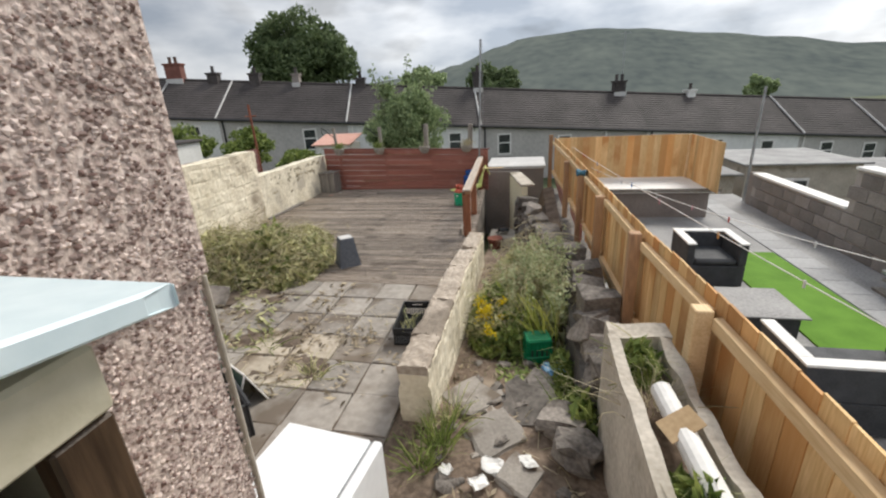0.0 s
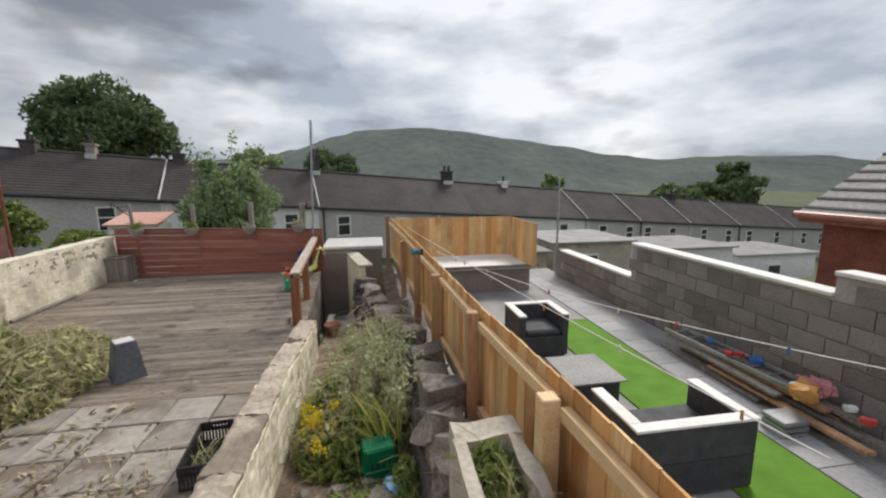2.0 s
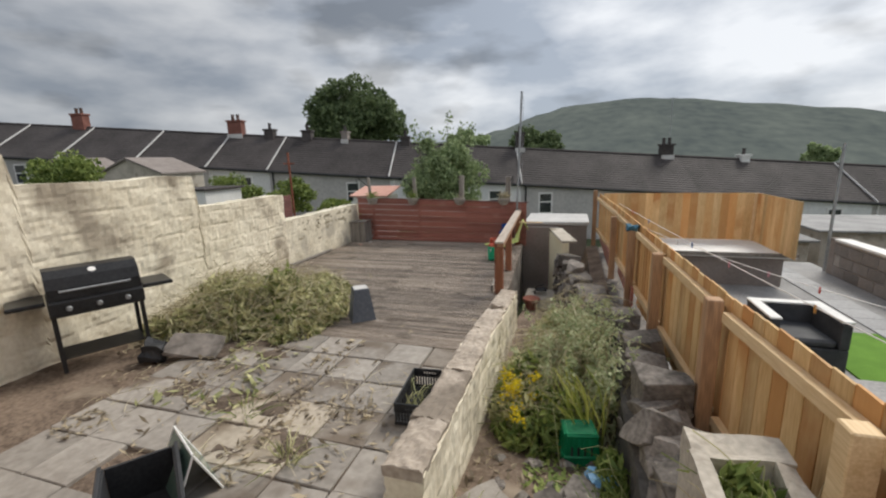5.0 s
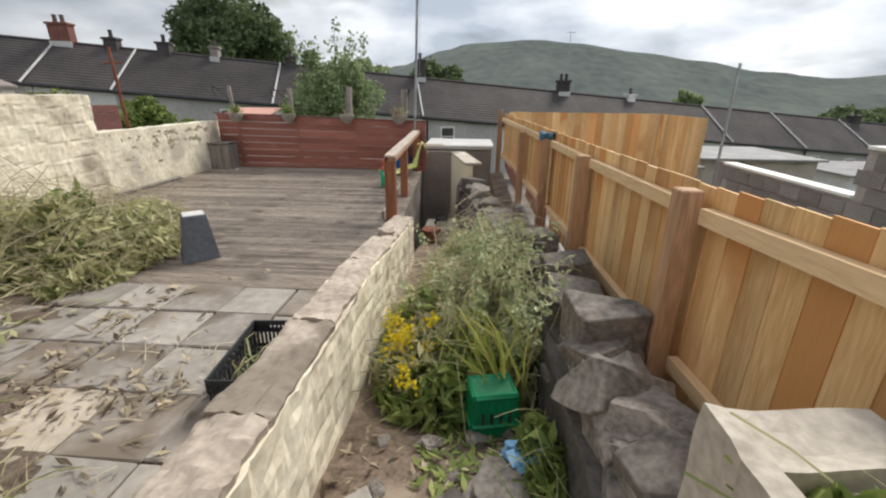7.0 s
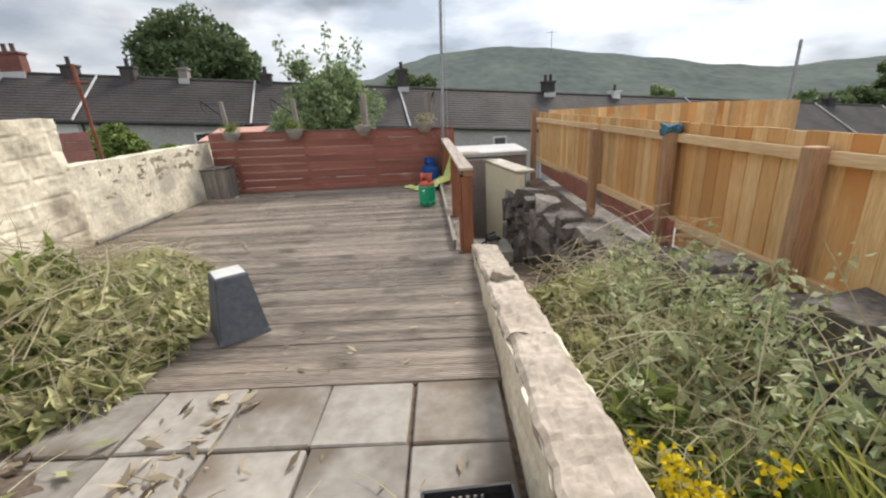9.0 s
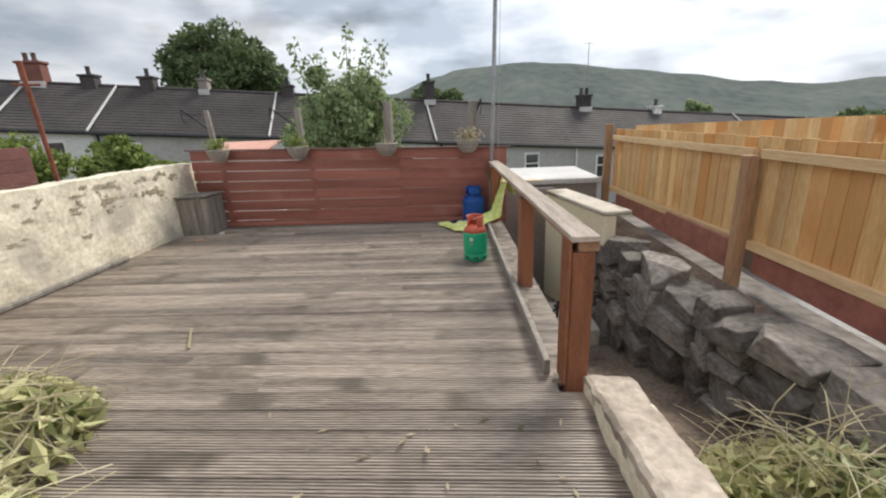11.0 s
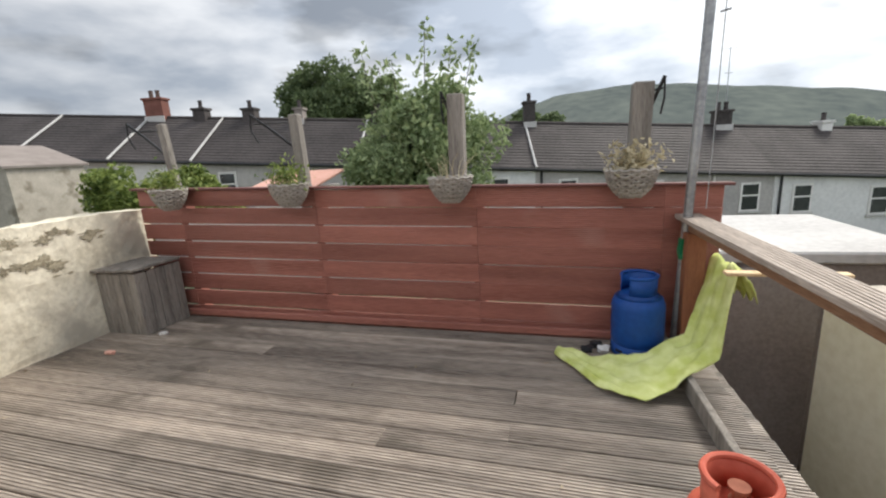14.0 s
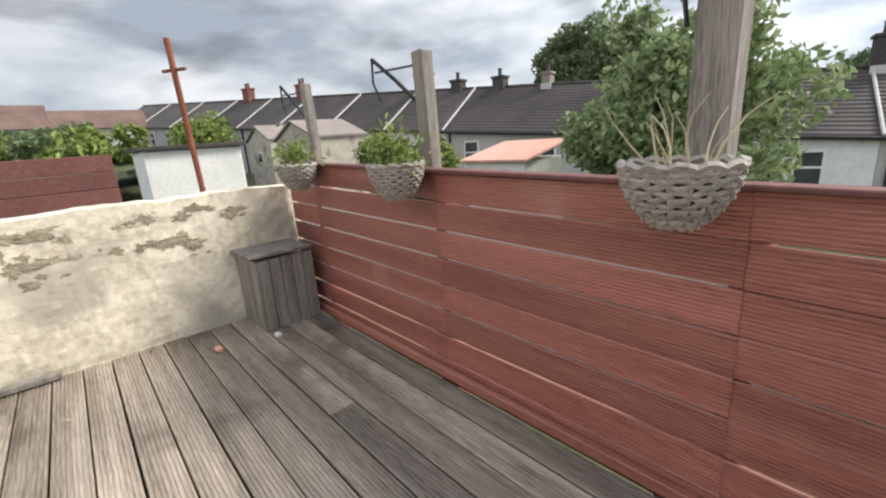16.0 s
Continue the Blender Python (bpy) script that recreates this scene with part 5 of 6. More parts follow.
for p, q in zip(grid_f, grid_f[1:]):
    for j in range(14):
        face.faces.new((p[j], p[j + 1], q[j + 1], q[j]))
    face.faces.new((p[14], face.verts.new(p[14].co + Vector((0.3, 0, 0.0))), face.verts.new(q[14].co + Vector((0.3, 0, 0.0))), q[14]))
bmesh.ops.recalc_face_normals(face, faces=face.faces)
part("retaining_face", face, M_DARKFACE, rw, "dark smooth stone face", smooth=True)
part("fill", prism([(4.55, -1.4), (5.2, -1.4), (5.2, -0.05), (4.95, -0.10)], 9.6, 13.3), M_SOIL, rw)


def stone_top(y):
    return 0.33 - 0.045 * (y - 5) if y < 6.4 else 0.267 - 0.115 * (y - 6.4) if y < 9 else -0.03 - 0.03 * (y - 9)


def stone_x(y):
    return 5.10 if y < 8 else 5.10 - 0.185 * (y - 8)


y = 4.62
while y < 11.6:
    z = lane_z(y) - 0.1
    sy = rnd.uniform(0.24, 0.46)
    while z < stone_top(y):
        sz = rnd.uniform(0.12, 0.26)
        o = part("stone", rnd.choice(kinds), None, rw)
        o.matrix_basis = pose(stone_x(y) + (0.13 if y < 7.1 else 0) + 0.06 * (z + 0.4) + rnd.uniform(-0.03, 0.03), y + sy / 2 + rnd.uniform(-0.05, 0.05), z + sz / 2, rnd.uniform(-7, 7), rnd.uniform(-6, 6), rnd.uniform(-8, 8)) @ Matrix.Diagonal((rnd.uniform(0.30, 0.42), sy * 1.12, sz * 1.15, 1))
        z += sz * 0.92
    y += sy * 0.93
y = 4.75
while y < 7.0:
    s = rnd.uniform(0.26, 0.38)
    o = part("stone", rnd.choice(kinds), None, rw)
    o.matrix_basis = pose(5.26 + rnd.uniform(-0.05, 0.05), y, stone_top(y) - 0.02, rnd.uniform(-25, 25), rnd.uniform(-25, 25), rnd.uniform(0, 90)) @ Matrix.Diagonal((s, s * 0.9, s * rnd.uniform(0.5, 0.8), 1))
    y += s * 0.9
gb = thing("gravel_board", (0, 0, 0), "brown stained boards between the wall and the fence", "board")
for y0, y1 in ((8.66, 10.5), (10.66, 13.6)):
    x = fence_x((y0 + y1) / 2)
    part("board", box(x - 0.05, x - 0.02, y0, y1, 0.02, 0.29, 0.004), M_RED, gb)
bc = solo("blue_cloth", rough_block(0.16, 0.15, 0.09, 61, 0.5), mat("blue_cloth_weave", (0.03, 0.09, 0.14), (0.08, 0.20, 0.28), 3, 60, 0.9, 0.3), "dark blue cloth draped over a fence post top", "cloth")
bc.location = (fence_x(8.83) - 0.105, 8.83, 1.11)

# ---- low wall capping ----
def low_top(y):
    d = y - 4.33
    return 0.475 - (0.062 * d if d < 2.28 else 0.141 + 0.125 * (d - 2.28))


def mortar_cap(y0, y1, seed):
    """A stretch of lumpy mortar along y with a worn, uneven outline."""
    bm = bmesh.new()
    n = max(6, int((y1 - y0) / 0.028))
    rings = []
    for i in range(n + 1):
        y = y0 + (y1 - y0) * i / n
        cx = 3.735 - 0.0133 * (y - 4.33)
        wl = 0.122 + 0.022 * noise.noise(Vector((1, y * 4, seed))) + 0.012 * noise.noise(Vector((2, y * 15, seed)))
        wr = 0.124 + 0.020 * noise.noise(Vector((5, y * 4, seed))) + 0.012 * noise.noise(Vector((6, y * 15, seed)))
        ring = [bm.verts.new((cx - wl * 0.96, y, low_top(y) - 0.045))]
        for j in range(13):
            f = j / 12 * 2 - 1
            edge = 0.020 * max(0, abs(f) - 0.75) ** 2 / 0.0625
            z = low_top(y) + 0.034 - edge + 0.024 * noise.noise(Vector((f * 0.6, y * 3.2, seed))) + 0.018 * noise.noise(Vector((f * 2.2, y * 9, seed + 4))) + 0.009 * noise.noise(Vector((f * 6, y * 34, seed)))
            ring.append(bm.verts.new((cx + f * (wl if f < 0 else wr), y + 0.012 * noise.noise(Vector((f * 3, i, seed))), z)))
        ring.append(bm.verts.new((cx + wr * 0.96, y, low_top(y) - 0.045)))
        rings.append(ring)
    for p, q in zip(rings, rings[1:]):
        for k in range(len(p) - 1):
            bm.faces.new((p[k], p[k + 1], q[k + 1], q[k]))
    bm.faces.new(rings[0][::-1])
    bm.faces.new(rings[-1])
    bmesh.ops.recalc_face_normals(bm, faces=bm.faces)
    return bm


for k, (y0, y1) in enumerate(((4.315, 4.80), (4.806, 5.55), (5.556, 6.62), (6.626, 7.55), (7.556, 8.86))):
    part("coping_stone", mortar_cap(y0, y1, 3.7 * k), M_LOWTOP, low, "bare crumbling mortar capping")
part("coping_stone", rough_block(0.16, 0.14, 0.07, 311, 0.3, 3), M_LOWTOP, low, "loose lump of mortar").location = (3.70, 7.62, low_top(7.62) + 0.055)

# ---- green basket and scraps in the lane ----
gbk = thing("plastic_basket", (4.69, 5.66, -0.31), "upturned green slotted plastic basket among the weeds", "basket", rz=12)
def slotted(w0, w1, hgt, d):
    for sgn in (-1, 1):
        for k in range(6):
            f = (k + 0.5) / 6 * 2 - 1
            bm = tube([(f * w0, sgn * d, 0), (f * w1, sgn * d * 0.8, hgt)], 0.014, 4)
            part("slat", bm, M_GREENP, gbk)
            bm = tube([(sgn * w0, f * d, 0), (sgn * w1, f * d * 0.8, hgt)], 0.014, 4)
            part("slat", bm, M_GREENP, gbk)
    for z, s in ((0.0, 1.0), (0.12, 0.93), (hgt, 0.82)):
        w = w0 + (w1 - w0) * z / hgt
        dd = d * (1 - 0.2 * z / hgt)
        part("band", tube([(-w, -dd, z), (w, -dd, z), (w, dd, z), (-w, dd, z), (-w, -dd, z)], 0.022, 6), M_GREENP, gbk)
    part("top", box(-w1, w1, -d * 0.8, d * 0.8, hgt - 0.008, hgt + 0.012, 0.004), M_GREENP, gbk)
    for sgn in (-1, 1):
        bm = bmesh.new()
        v = [bm.verts.new((x, sgn * (y + e), z)) for e in (0, 0.008) for x, y, z in ((-w0, d, 0.0), (w0, d, 0.0), (w1, d * 0.8, hgt), (-w1, d * 0.8, hgt))]
        for q in ((0, 1, 2, 3), (7, 6, 5, 4), (0, 4, 5, 1), (1, 5, 6, 2), (2, 6, 7, 3), (3, 7, 4, 0)):
            bm.faces.new([v[k] for k in q])
        bmesh.ops.recalc_face_normals(bm, faces=bm.faces)
        panel = part("panel", bm, M_GREENP, gbk)
        for k in range(4):
            x = (k - 1.5) * 0.05
            bm = box(x - 0.008, x + 0.008, -0.003, 0.003, -0.035, 0.035, 0)
            bmesh.ops.transform(bm, matrix=pose(0, sgn * (d * 0.88 + 0.011), hgt * 0.58, 4.2 * sgn, 0, 0), verts=bm.verts)
            part("slot", bm, M_PLAST, panel, "dark slot")


slotted(0.145, 0.115, 0.30, 0.11)
bg = solo("blue_bag", rough_block(0.22, 0.16, 0.10, 63, 0.6, 4), mat("blue_bag_plastic", (0.10, 0.25, 0.45), (0.22, 0.42, 0.62), 5, 30, 0.5, 0.3), "crumpled pale blue plastic bag", "bag")
bg.location = (4.86, 5.30, -0.16)
rnd = random.Random(33)
stones_l = [to_mesh("rubble_stone", rough_block(1, 1, 1, 400 + k, 0.3, 2), M_ROCK) for k in range(5)]
flat_l = [to_mesh("slab_piece", rough_block(1, 1, 1, 420 + k, 0.12, 2), M_SLAB) for k in range(4)]
big = [(4.58, 4.72, 0.50, 0.42, 0.07), (4.86, 4.45, 0.3, 0.3, 0.16), (4.93, 4.15, 0.28, 0.3, 0.2), (4.35, 4.3, 0.42, 0.36, 0.05), (4.1, 4.75, 0.42, 0.42, 0.05), (4.75, 5.1, 0.35, 0.3, 0.06), (4.55, 3.95, 0.3, 0.26, 0.05)]
for x, y, a, b, c in big:
    o = solo("slab_piece" if c < 0.1 else "rubble_stone", rnd.choice(flat_l if c < 0.06 else stones_l), None, "broken grey stone slab lying in the lane" if c < 0.1 else "loose dark stone in the lane", "stone", "loose stones in the lane")
    o.matrix_basis = pose(x, y, lane_z(y) + c * 0.45, rnd.uniform(-8, 8), rnd.uniform(-8, 8), rnd.uniform(0, 90)) @ Matrix.Diagonal((a, b, c, 1))
for k in range(34):
    x, y = rnd.uniform(3.95, 4.95), rnd.uniform(3.7, 5.6)
    s = rnd.uniform(0.03, 0.11)
    o = solo("rubble_stone", rnd.choice(stones_l + flat_l), None, "small piece of rubble on the lane ground", "stone", "loose stones in the lane")
    o.matrix_basis = pose(x, y, lane_z(y) + s * 0.2, rnd.uniform(-30, 30), rnd.uniform(-30, 30), rnd.uniform(0, 90)) @ Matrix.Diagonal((s * 1.4, s, s * 0.6, 1))
for k, (x, y, s) in enumerate(((4.36, 3.98, 0.16), (4.28, 3.83, 0.12), (4.05, 3.9, 0.1), (4.6, 4.05, 0.13))):
    o = solo("paper_scrap", rough_block(s, s * 0.7, 0.02, 500 + k, 1.2, 3), M_WPAINT, "torn white scrap lying in the lane", "litter", "scraps in the lane")
    o.matrix_basis = pose(x, y, lane_z(y) + 0.05, 10, 15, 40 * k)


# ---- weeds ----
def heap(name, label, spec, seed, leaf_mat, stalk_mat, n_leaf, n_stalk, leaf, base):
    """A heap of cut weeds. spec: (x, y, rx, ry, height) mounds."""
    rnd = np.random.RandomState(seed)
    t = thing(name, (0, 0, 0), label, "weeds", kind="stuff")
    P, S, E = [], [], []
    tot = sum(m[2] * m[3] for m in spec)
    for x, y, rx, ry, h in spec:
        k = int(n_leaf * rx * ry / tot)
        a, r = rnd.uniform(0, 2 * math.pi, k), rnd.uniform(0, 1, k) ** 0.5
        px, py = x + rx * r * np.cos(a), y + ry * r * np.sin(a)
        top = h * (1 - r ** 2) * (0.75 + 0.5 * np.array([noise.noise(Vector((u * 2.2, v * 2.2, seed))) for u, v in zip(px, py)])) + 0.04
        P.append(np.stack([px, py, np.array([base(v) for v in py]) + np.maximum(0.01, top * rnd.uniform(0.35, 1.12, k))], axis=1))
        for _ in range(int(n_stalk * rx * ry / tot)):
            a, r = rnd.uniform(0, 6.283), rnd.uniform(0, 0.95) ** 0.5
            cx, cy = x + rx * r * math.cos(a), y + ry * r * math.sin(a)
            z = base(cy) + h * (1 - r * r) * rnd.uniform(0.4, 1.15)
            d = rnd.normal(size=3) * np.array([1, 1, 0.55])
            d *= rnd.uniform(0.12, 0.34) / np.linalg.norm(d)
            lo = base(cy) + 0.01
            S.append((cx - d[0], cy - d[1], max(lo, z - d[2])))
            lift = rnd.uniform(0.08, 0.26) * min(1, h * 1.6) if rnd.uniform() < 0.22 else 0.03
            E.append((cx + d[0], cy + d[1], max(lo, z + d[2] + lift)))
    part("leaves", leaf_mesh("leaves", np.concatenate(P), leaf, leaf_mat, seed, 0.1, 2.6), None, t, kind="stuff")
    part("stems", stalk_mesh("stems", S, E, 0.007, stalk_mat, seed + 1), None, t, "dry pale stems", kind="stuff")
    return t


heap("trough_weeds", "bright green leafy weeds growing in the trough", [(5.29, 3.1, 0.12, 0.28, 0.24), (5.27, 4.2, 0.11, 0.18, 0.20)], 66, L_GREEN, L_WEED, 420, 26, 0.055, lambda y: 0.67)
flat0 = lambda y: -0.01
heap("weed_heap", "big heap of cut and drying green weeds on the patio", [(0.55, 7.2, 1.05, 0.8, 0.70), (0.0, 7.0, 0.85, 0.8, 0.58), (1.05, 7.35, 0.55, 0.8, 0.60), (0.55, 8.2, 0.6, 0.7, 0.35), (-0.5, 7.6, 0.55, 0.9, 0.5), (-0.3, 6.55, 0.6, 0.45, 0.28), (1.25, 6.85, 0.32, 0.45, 0.2)], 61, L_WEED, L_STRAW, 6000, 2400, 0.056, flat0)
heap("weed_heap", "loose scatter of green leaves in the weed heap", [(0.6, 7.4, 0.85, 0.7, 0.56), (0.9, 7.0, 0.55, 0.5, 0.35), (0.1, 7.2, 0.7, 0.7, 0.48)], 62, L_GREEN, L_WEED, 2600, 420, 0.062, flat0)
lz = lambda y: lane_z(y) - 0.01
heap("lane_weeds", "tall straggling weeds filling the lane", [(4.35, 6.9, 0.5, 0.85, 0.62), (4.55, 7.6, 0.5, 0.7, 0.7), (4.3, 6.2, 0.42, 0.5, 0.5), (4.75, 6.8, 0.35, 0.6, 0.75), (4.5, 8.4, 0.5, 0.6, 0.55)], 63, L_WEED, L_STRAW, 4400, 900, 0.050, lz)
heap("lane_weeds", "silvery pale feathery weeds above the lane", [(4.62, 7.5, 0.42, 0.8, 0.92), (4.45, 6.6, 0.45, 0.6, 0.72), (4.75, 8.3, 0.35, 0.5, 0.85), (4.9, 6.3, 0.25, 0.5, 0.8), (5.0, 7.6, 0.22, 0.8, 0.98)], 65, L_PALE, L_STRAW, 3600, 620, 0.044, lz)
heap("lane_weeds", "dark leafy weeds low in the lane", [(4.4, 6.0, 0.45, 0.45, 0.46), (4.25, 6.5, 0.4, 0.5, 0.5), (4.8, 7.2, 0.35, 0.9, 0.6), (4.92, 5.35, 0.12, 0.4, 0.25), (5.0, 4.55, 0.12, 0.35, 0.3)], 64, L_GREEN, L_WEED, 3600, 260, 0.048, lz)
rnd = np.random.RandomState(70)
fl = []
for _ in range(13):
    bx, by, bz = 4.17 + rnd.normal() * 0.15, 5.98 + rnd.normal() * 0.19, lane_z(6) + 0.40 + rnd.normal() * 0.09
    fl += [(bx + rnd.normal() * 0.032, by + rnd.normal() * 0.032, bz + rnd.normal() * 0.026) for _ in range(26)]
solo("ragwort_flowers", leaf_mesh("ragwort_flowers", fl, 0.024, L_YELLOW, 71, 0, 1.2), None, "clusters of small yellow ragwort flowers", "flowers", kind="stuff")
M_DIRT = mat("damp_dark_dirt", (0.075, 0.055, 0.042), (0.17, 0.13, 0.10), 5, 40, 0.9, 1.0, spot=(0.25, 0.2, 0.15), spots=0.68)
for k, (x0, x1, y0, y1, lift) in enumerate(((0.4, 2.5, 5.0, 5.6, 0.006), (1.6, 3.2, 4.5, 5.2, -0.001), (-0.6, 2.0, 6.0, 6.75, 0.004), (2.2, 3.6, 3.4, 4.5, -0.006))):
    sheet("dirt_patch", x0, x1, y0, y1, 60, 30, lambda x, y: lift - 0.002 + 0.028 * noise.noise(Vector((x * 2.6, y * 3.4, 11 + k))) + 0.008 * noise.noise(Vector((x * 14, y * 14, k))) - 0.05 * max(0, 2 * abs((x - x0) / (x1 - x0) - 0.5) - 0.6) - 0.05 * max(0, 2 * abs((y - y0) / (y1 - y0) - 0.5) - 0.5), M_DIRT, "damp dark dirt washed over the paving slabs")
st, en = [], []
for k in range(46):
    bx, by = 4.62 + rnd.normal() * 0.12, 6.6 + rnd.normal() * 0.5
    st.append((bx, by, lane_z(by)))
    en.append((bx + rnd.normal() * 0.25 + 0.08, by + rnd.normal() * 0.3, lane_z(by) + rnd.uniform(0.6, 1.05)))
for k in range(11):
    bx, by = 4.62 + rnd.normal() * 0.09, 7.55 + rnd.normal() * 0.16
    st.append((bx, by, lane_z(by) + 0.05))
    en.append((bx + 0.05 + rnd.normal() * 0.10, by + 0.36 + rnd.normal() * 0.16, 0.30 + rnd.uniform(-0.15, 0.24)))
for k in range(14):
    bx, by = 4.78 + rnd.normal() * 0.06, 7.0 + rnd.normal() * 0.25
    st.append((bx, by, lane_z(by) + 0.05))
    en.append((bx + 0.16 + rnd.normal() * 0.10, by + 0.05 + rnd.normal() * 0.2, 0.28 + rnd.uniform(-0.1, 0.28)))
tips = np.concatenate([np.array(s) + (np.array(e) - np.array(s)) * rnd.uniform(0.55, 1.02, (34, 1)) + rnd.normal(size=(34, 3)) * 0.025 for s, e in zip(st, en)])
pl = solo("dry_plumes", stalk_mesh("dry_plumes", st, en, 0.009, L_STRAW, 72, 0.12), None, "tall dry pale seed stalks leaning over the lane", "weeds", kind="stuff")
solo("seed_heads", leaf_mesh("seed_heads", tips, 0.024, L_PALE, 73, 0.2, 2.0), None, "fluffy pale seed heads on dry stalks", "weeds", kind="stuff")
iris = [(4.80 + rnd.normal() * 0.04, 5.85 + rnd.normal() * 0.06, lane_z(5.9)) for _ in range(44)]
solo("strap_leaves", stalk_mesh("strap_leaves", iris, [(p[0] - 0.16 + rnd.normal() * 0.13, p[1] + 0.16 + rnd.normal() * 0.16, p[2] + rnd.uniform(0.42, 0.74)) for p in iris], 0.020, L_STRAP, 74, 0.2), None, "long yellow-green strap leaves beside the basket", "weeds", kind="stuff")
for k, (x, y, h, n, m) in enumerate(((3.95, 4.15, 0.32, 90, L_GREEN), (4.0, 4.45, 0.2, 60, L_WEED), (3.86, 3.95, 0.25, 60, L_GREEN), (2.62, 4.75, 0.16, 50, L_WEED), (4.98, 4.7, 0.3, 60, L_GREEN), (5.0, 5.1, 0.3, 50, L_GREEN), (1.9, 5.15, 0.12, 40, L_GREEN))):
    tuft((x, y, (lane_z(y) if x > 3.7 else -0.02)), n, h, 0.2, 80 + k, m, "grassy weed tuft growing between slabs", 0.010)


def litter(name, n, region, size, seed, label, z, mat_=None, flat=0.25, thin=0.02):
    rnd = np.random.RandomState(seed)
    x0, x1, y0, y1 = region
    c = np.stack([rnd.uniform(x0, x1, n), rnd.uniform(y0, y1, n), np.zeros(n)], axis=1)
    keep = [noise.noise(Vector((p[0] * 1.6, p[1] * 1.6, seed))) > thin for p in c]
    c = c[np.array(keep)]
    c[:, 2] = [z(p[1]) for p in c]
    m = len(c)
    a = rnd.uniform(0, 6.283, m)
    s = size * rnd.uniform(0.35, 1.6, m)
    u = np.stack([np.cos(a), np.sin(a), rnd.normal(size=m) * flat], axis=1) * s[:, None]
    w = np.stack([-np.sin(a), np.cos(a), rnd.normal(size=m) * flat], axis=1) * (s * 0.3)[:, None]
    c[:, 2] += np.abs(u[:, 2]) + np.abs(w[:, 2]) * 0.6 + 0.004
    v = np.stack([c - u, c + w, c + u, c - w], axis=1).reshape(-1, 3)
    me = bpy.data.meshes.new(name)
    me.from_pydata(v.tolist(), [], [(4 * i, 4 * i + 1, 4 * i + 2, 4 * i + 3) for i in range(m)])
    me.materials.append(mat_ or L_LITTER)
    solo(name, me, None, label, "leaves", kind="stuff")


def twigs(n, region, z, seed, label):
    """Broken stalks strewn flat over the ground."""
    rnd = np.random.RandomState(seed)
    a = np.stack([rnd.uniform(region[0], region[1], n), rnd.uniform(region[2], region[3], n)], axis=1)
    a = a[[noise.noise(Vector((p[0] * 1.5, p[1] * 1.5, seed))) > 0.02 for p in a]]
    d, l = rnd.uniform(0, 6.283, len(a)), rnd.uniform(0.05, 0.24, len(a))
    st = [(p[0], p[1], z(p[1]) + rnd.uniform(0.004, 0.02)) for p in a]
    en = [(p[0] + q * math.cos(t), p[1] + q * math.sin(t), z(p[1]) + rnd.uniform(0.005, 0.035)) for p, t, q in zip(a, d, l)]
    solo("dry_twigs", stalk_mesh("dry_twigs", st, en, 0.007, L_STRAW, seed, 0.06), None, label, "twigs", kind="stuff")


twigs(420, (0.3, 3.1, 4.3, 6.1), lambda y: 0.006, 121, "broken dry weed stalks strewn over the paving")
twigs(260, (-0.7, 2.1, 5.6, 6.9), lambda y: 0.006, 122, "broken dry weed stalks at the foot of the heap")
twigs(160, (4.0, 4.95, 3.8, 5.8), lane_z, 123, "broken dry stalks on the lane ground")
litter("leaf_litter", 1400, (0.4, 3.0, 4.4, 5.9), 0.034, 91, "dry fallen leaves scattered on the patio", lambda y: 0.006, thin=0.17)
litter("leaf_litter", 160, (0.9, 3.4, 4.4, 6.3), 0.034, 97, "single dry leaves spread over the paving", lambda y: 0.006, thin=-1)
litter("leaf_litter", 500, (0.2, 2.6, 4.9, 6.5), 0.05, 98, "green and brown cut stalks on the paving", lambda y: 0.008, L_WEED, thin=0.2)
litter("leaf_litter", 900, (-0.8, 2.3, 5.2, 6.7), 0.040, 92, "dry fallen leaves at the foot of the weed heap", lambda y: 0.004, thin=0.12)
litter("leaf_litter", 700, (3.9, 4.95, 3.6, 6.0), 0.032, 93, "dead leaves on the lane ground", lane_z)
litter("leaf_litter", 420, (4.3, 4.98, 4.7, 5.7), 0.035, 94, "green and dead leaves below the basket", lambda y: lane_z(y) + 0.01, L_GREEN)
litter("leaf_litter", 70, (1.9, 3.5, 6.9, 8.8), 0.028, 95, "a few pale leaves fallen on the decking", lambda y: 0.004, thin=-1)
litter("leaf_litter", 26, (-1.0, 3.2, 8.6, 12.8), 0.018, 96, "a few pale leaves fallen on the decking", lambda y: 0.004, thin=-1)
for k, (x, y, c) in enumerate(((-0.64, 12.16, M_SALMON), (-0.54, 12.52, M_WPAINT))):
    solo("litter_scrap", rough_block(0.07, 0.04, 0.02, 600 + k, 0.5), c, "small crumpled wrapper on the deck", "litter").location = (x, y, 0.014)

# ---- lane end clutter ----
solo("lane_step", box(3.7, 4.30, 10.9, 11.6, -1.5, -0.72, 0.02), M_CONC, "pale concrete step at the foot of the lane", "step", kind="structure")
rb = thing("dark_chair_frame", (4.02, 11.2, -0.72), "tangled dark metal frame lying at the lane end", "chair", rz=30)
for p in (((-0.14, 0, 0.02), (-0.08, 0.06, 0.17), (0.1, 0.08, 0.18)), ((0.13, 0.06, 0.02), (0.07, -0.06, 0.15)), ((-0.13, 0.13, 0.02), (0.13, 0.1, 0.12))):
    part("tube", tube(p, 0.012, 6), M_BLACKM, rb)
part("seat", rough_block(0.22, 0.2, 0.04, 620, 0.3), M_PLAST, rb).location = (0.02, 0.04, 0.1)
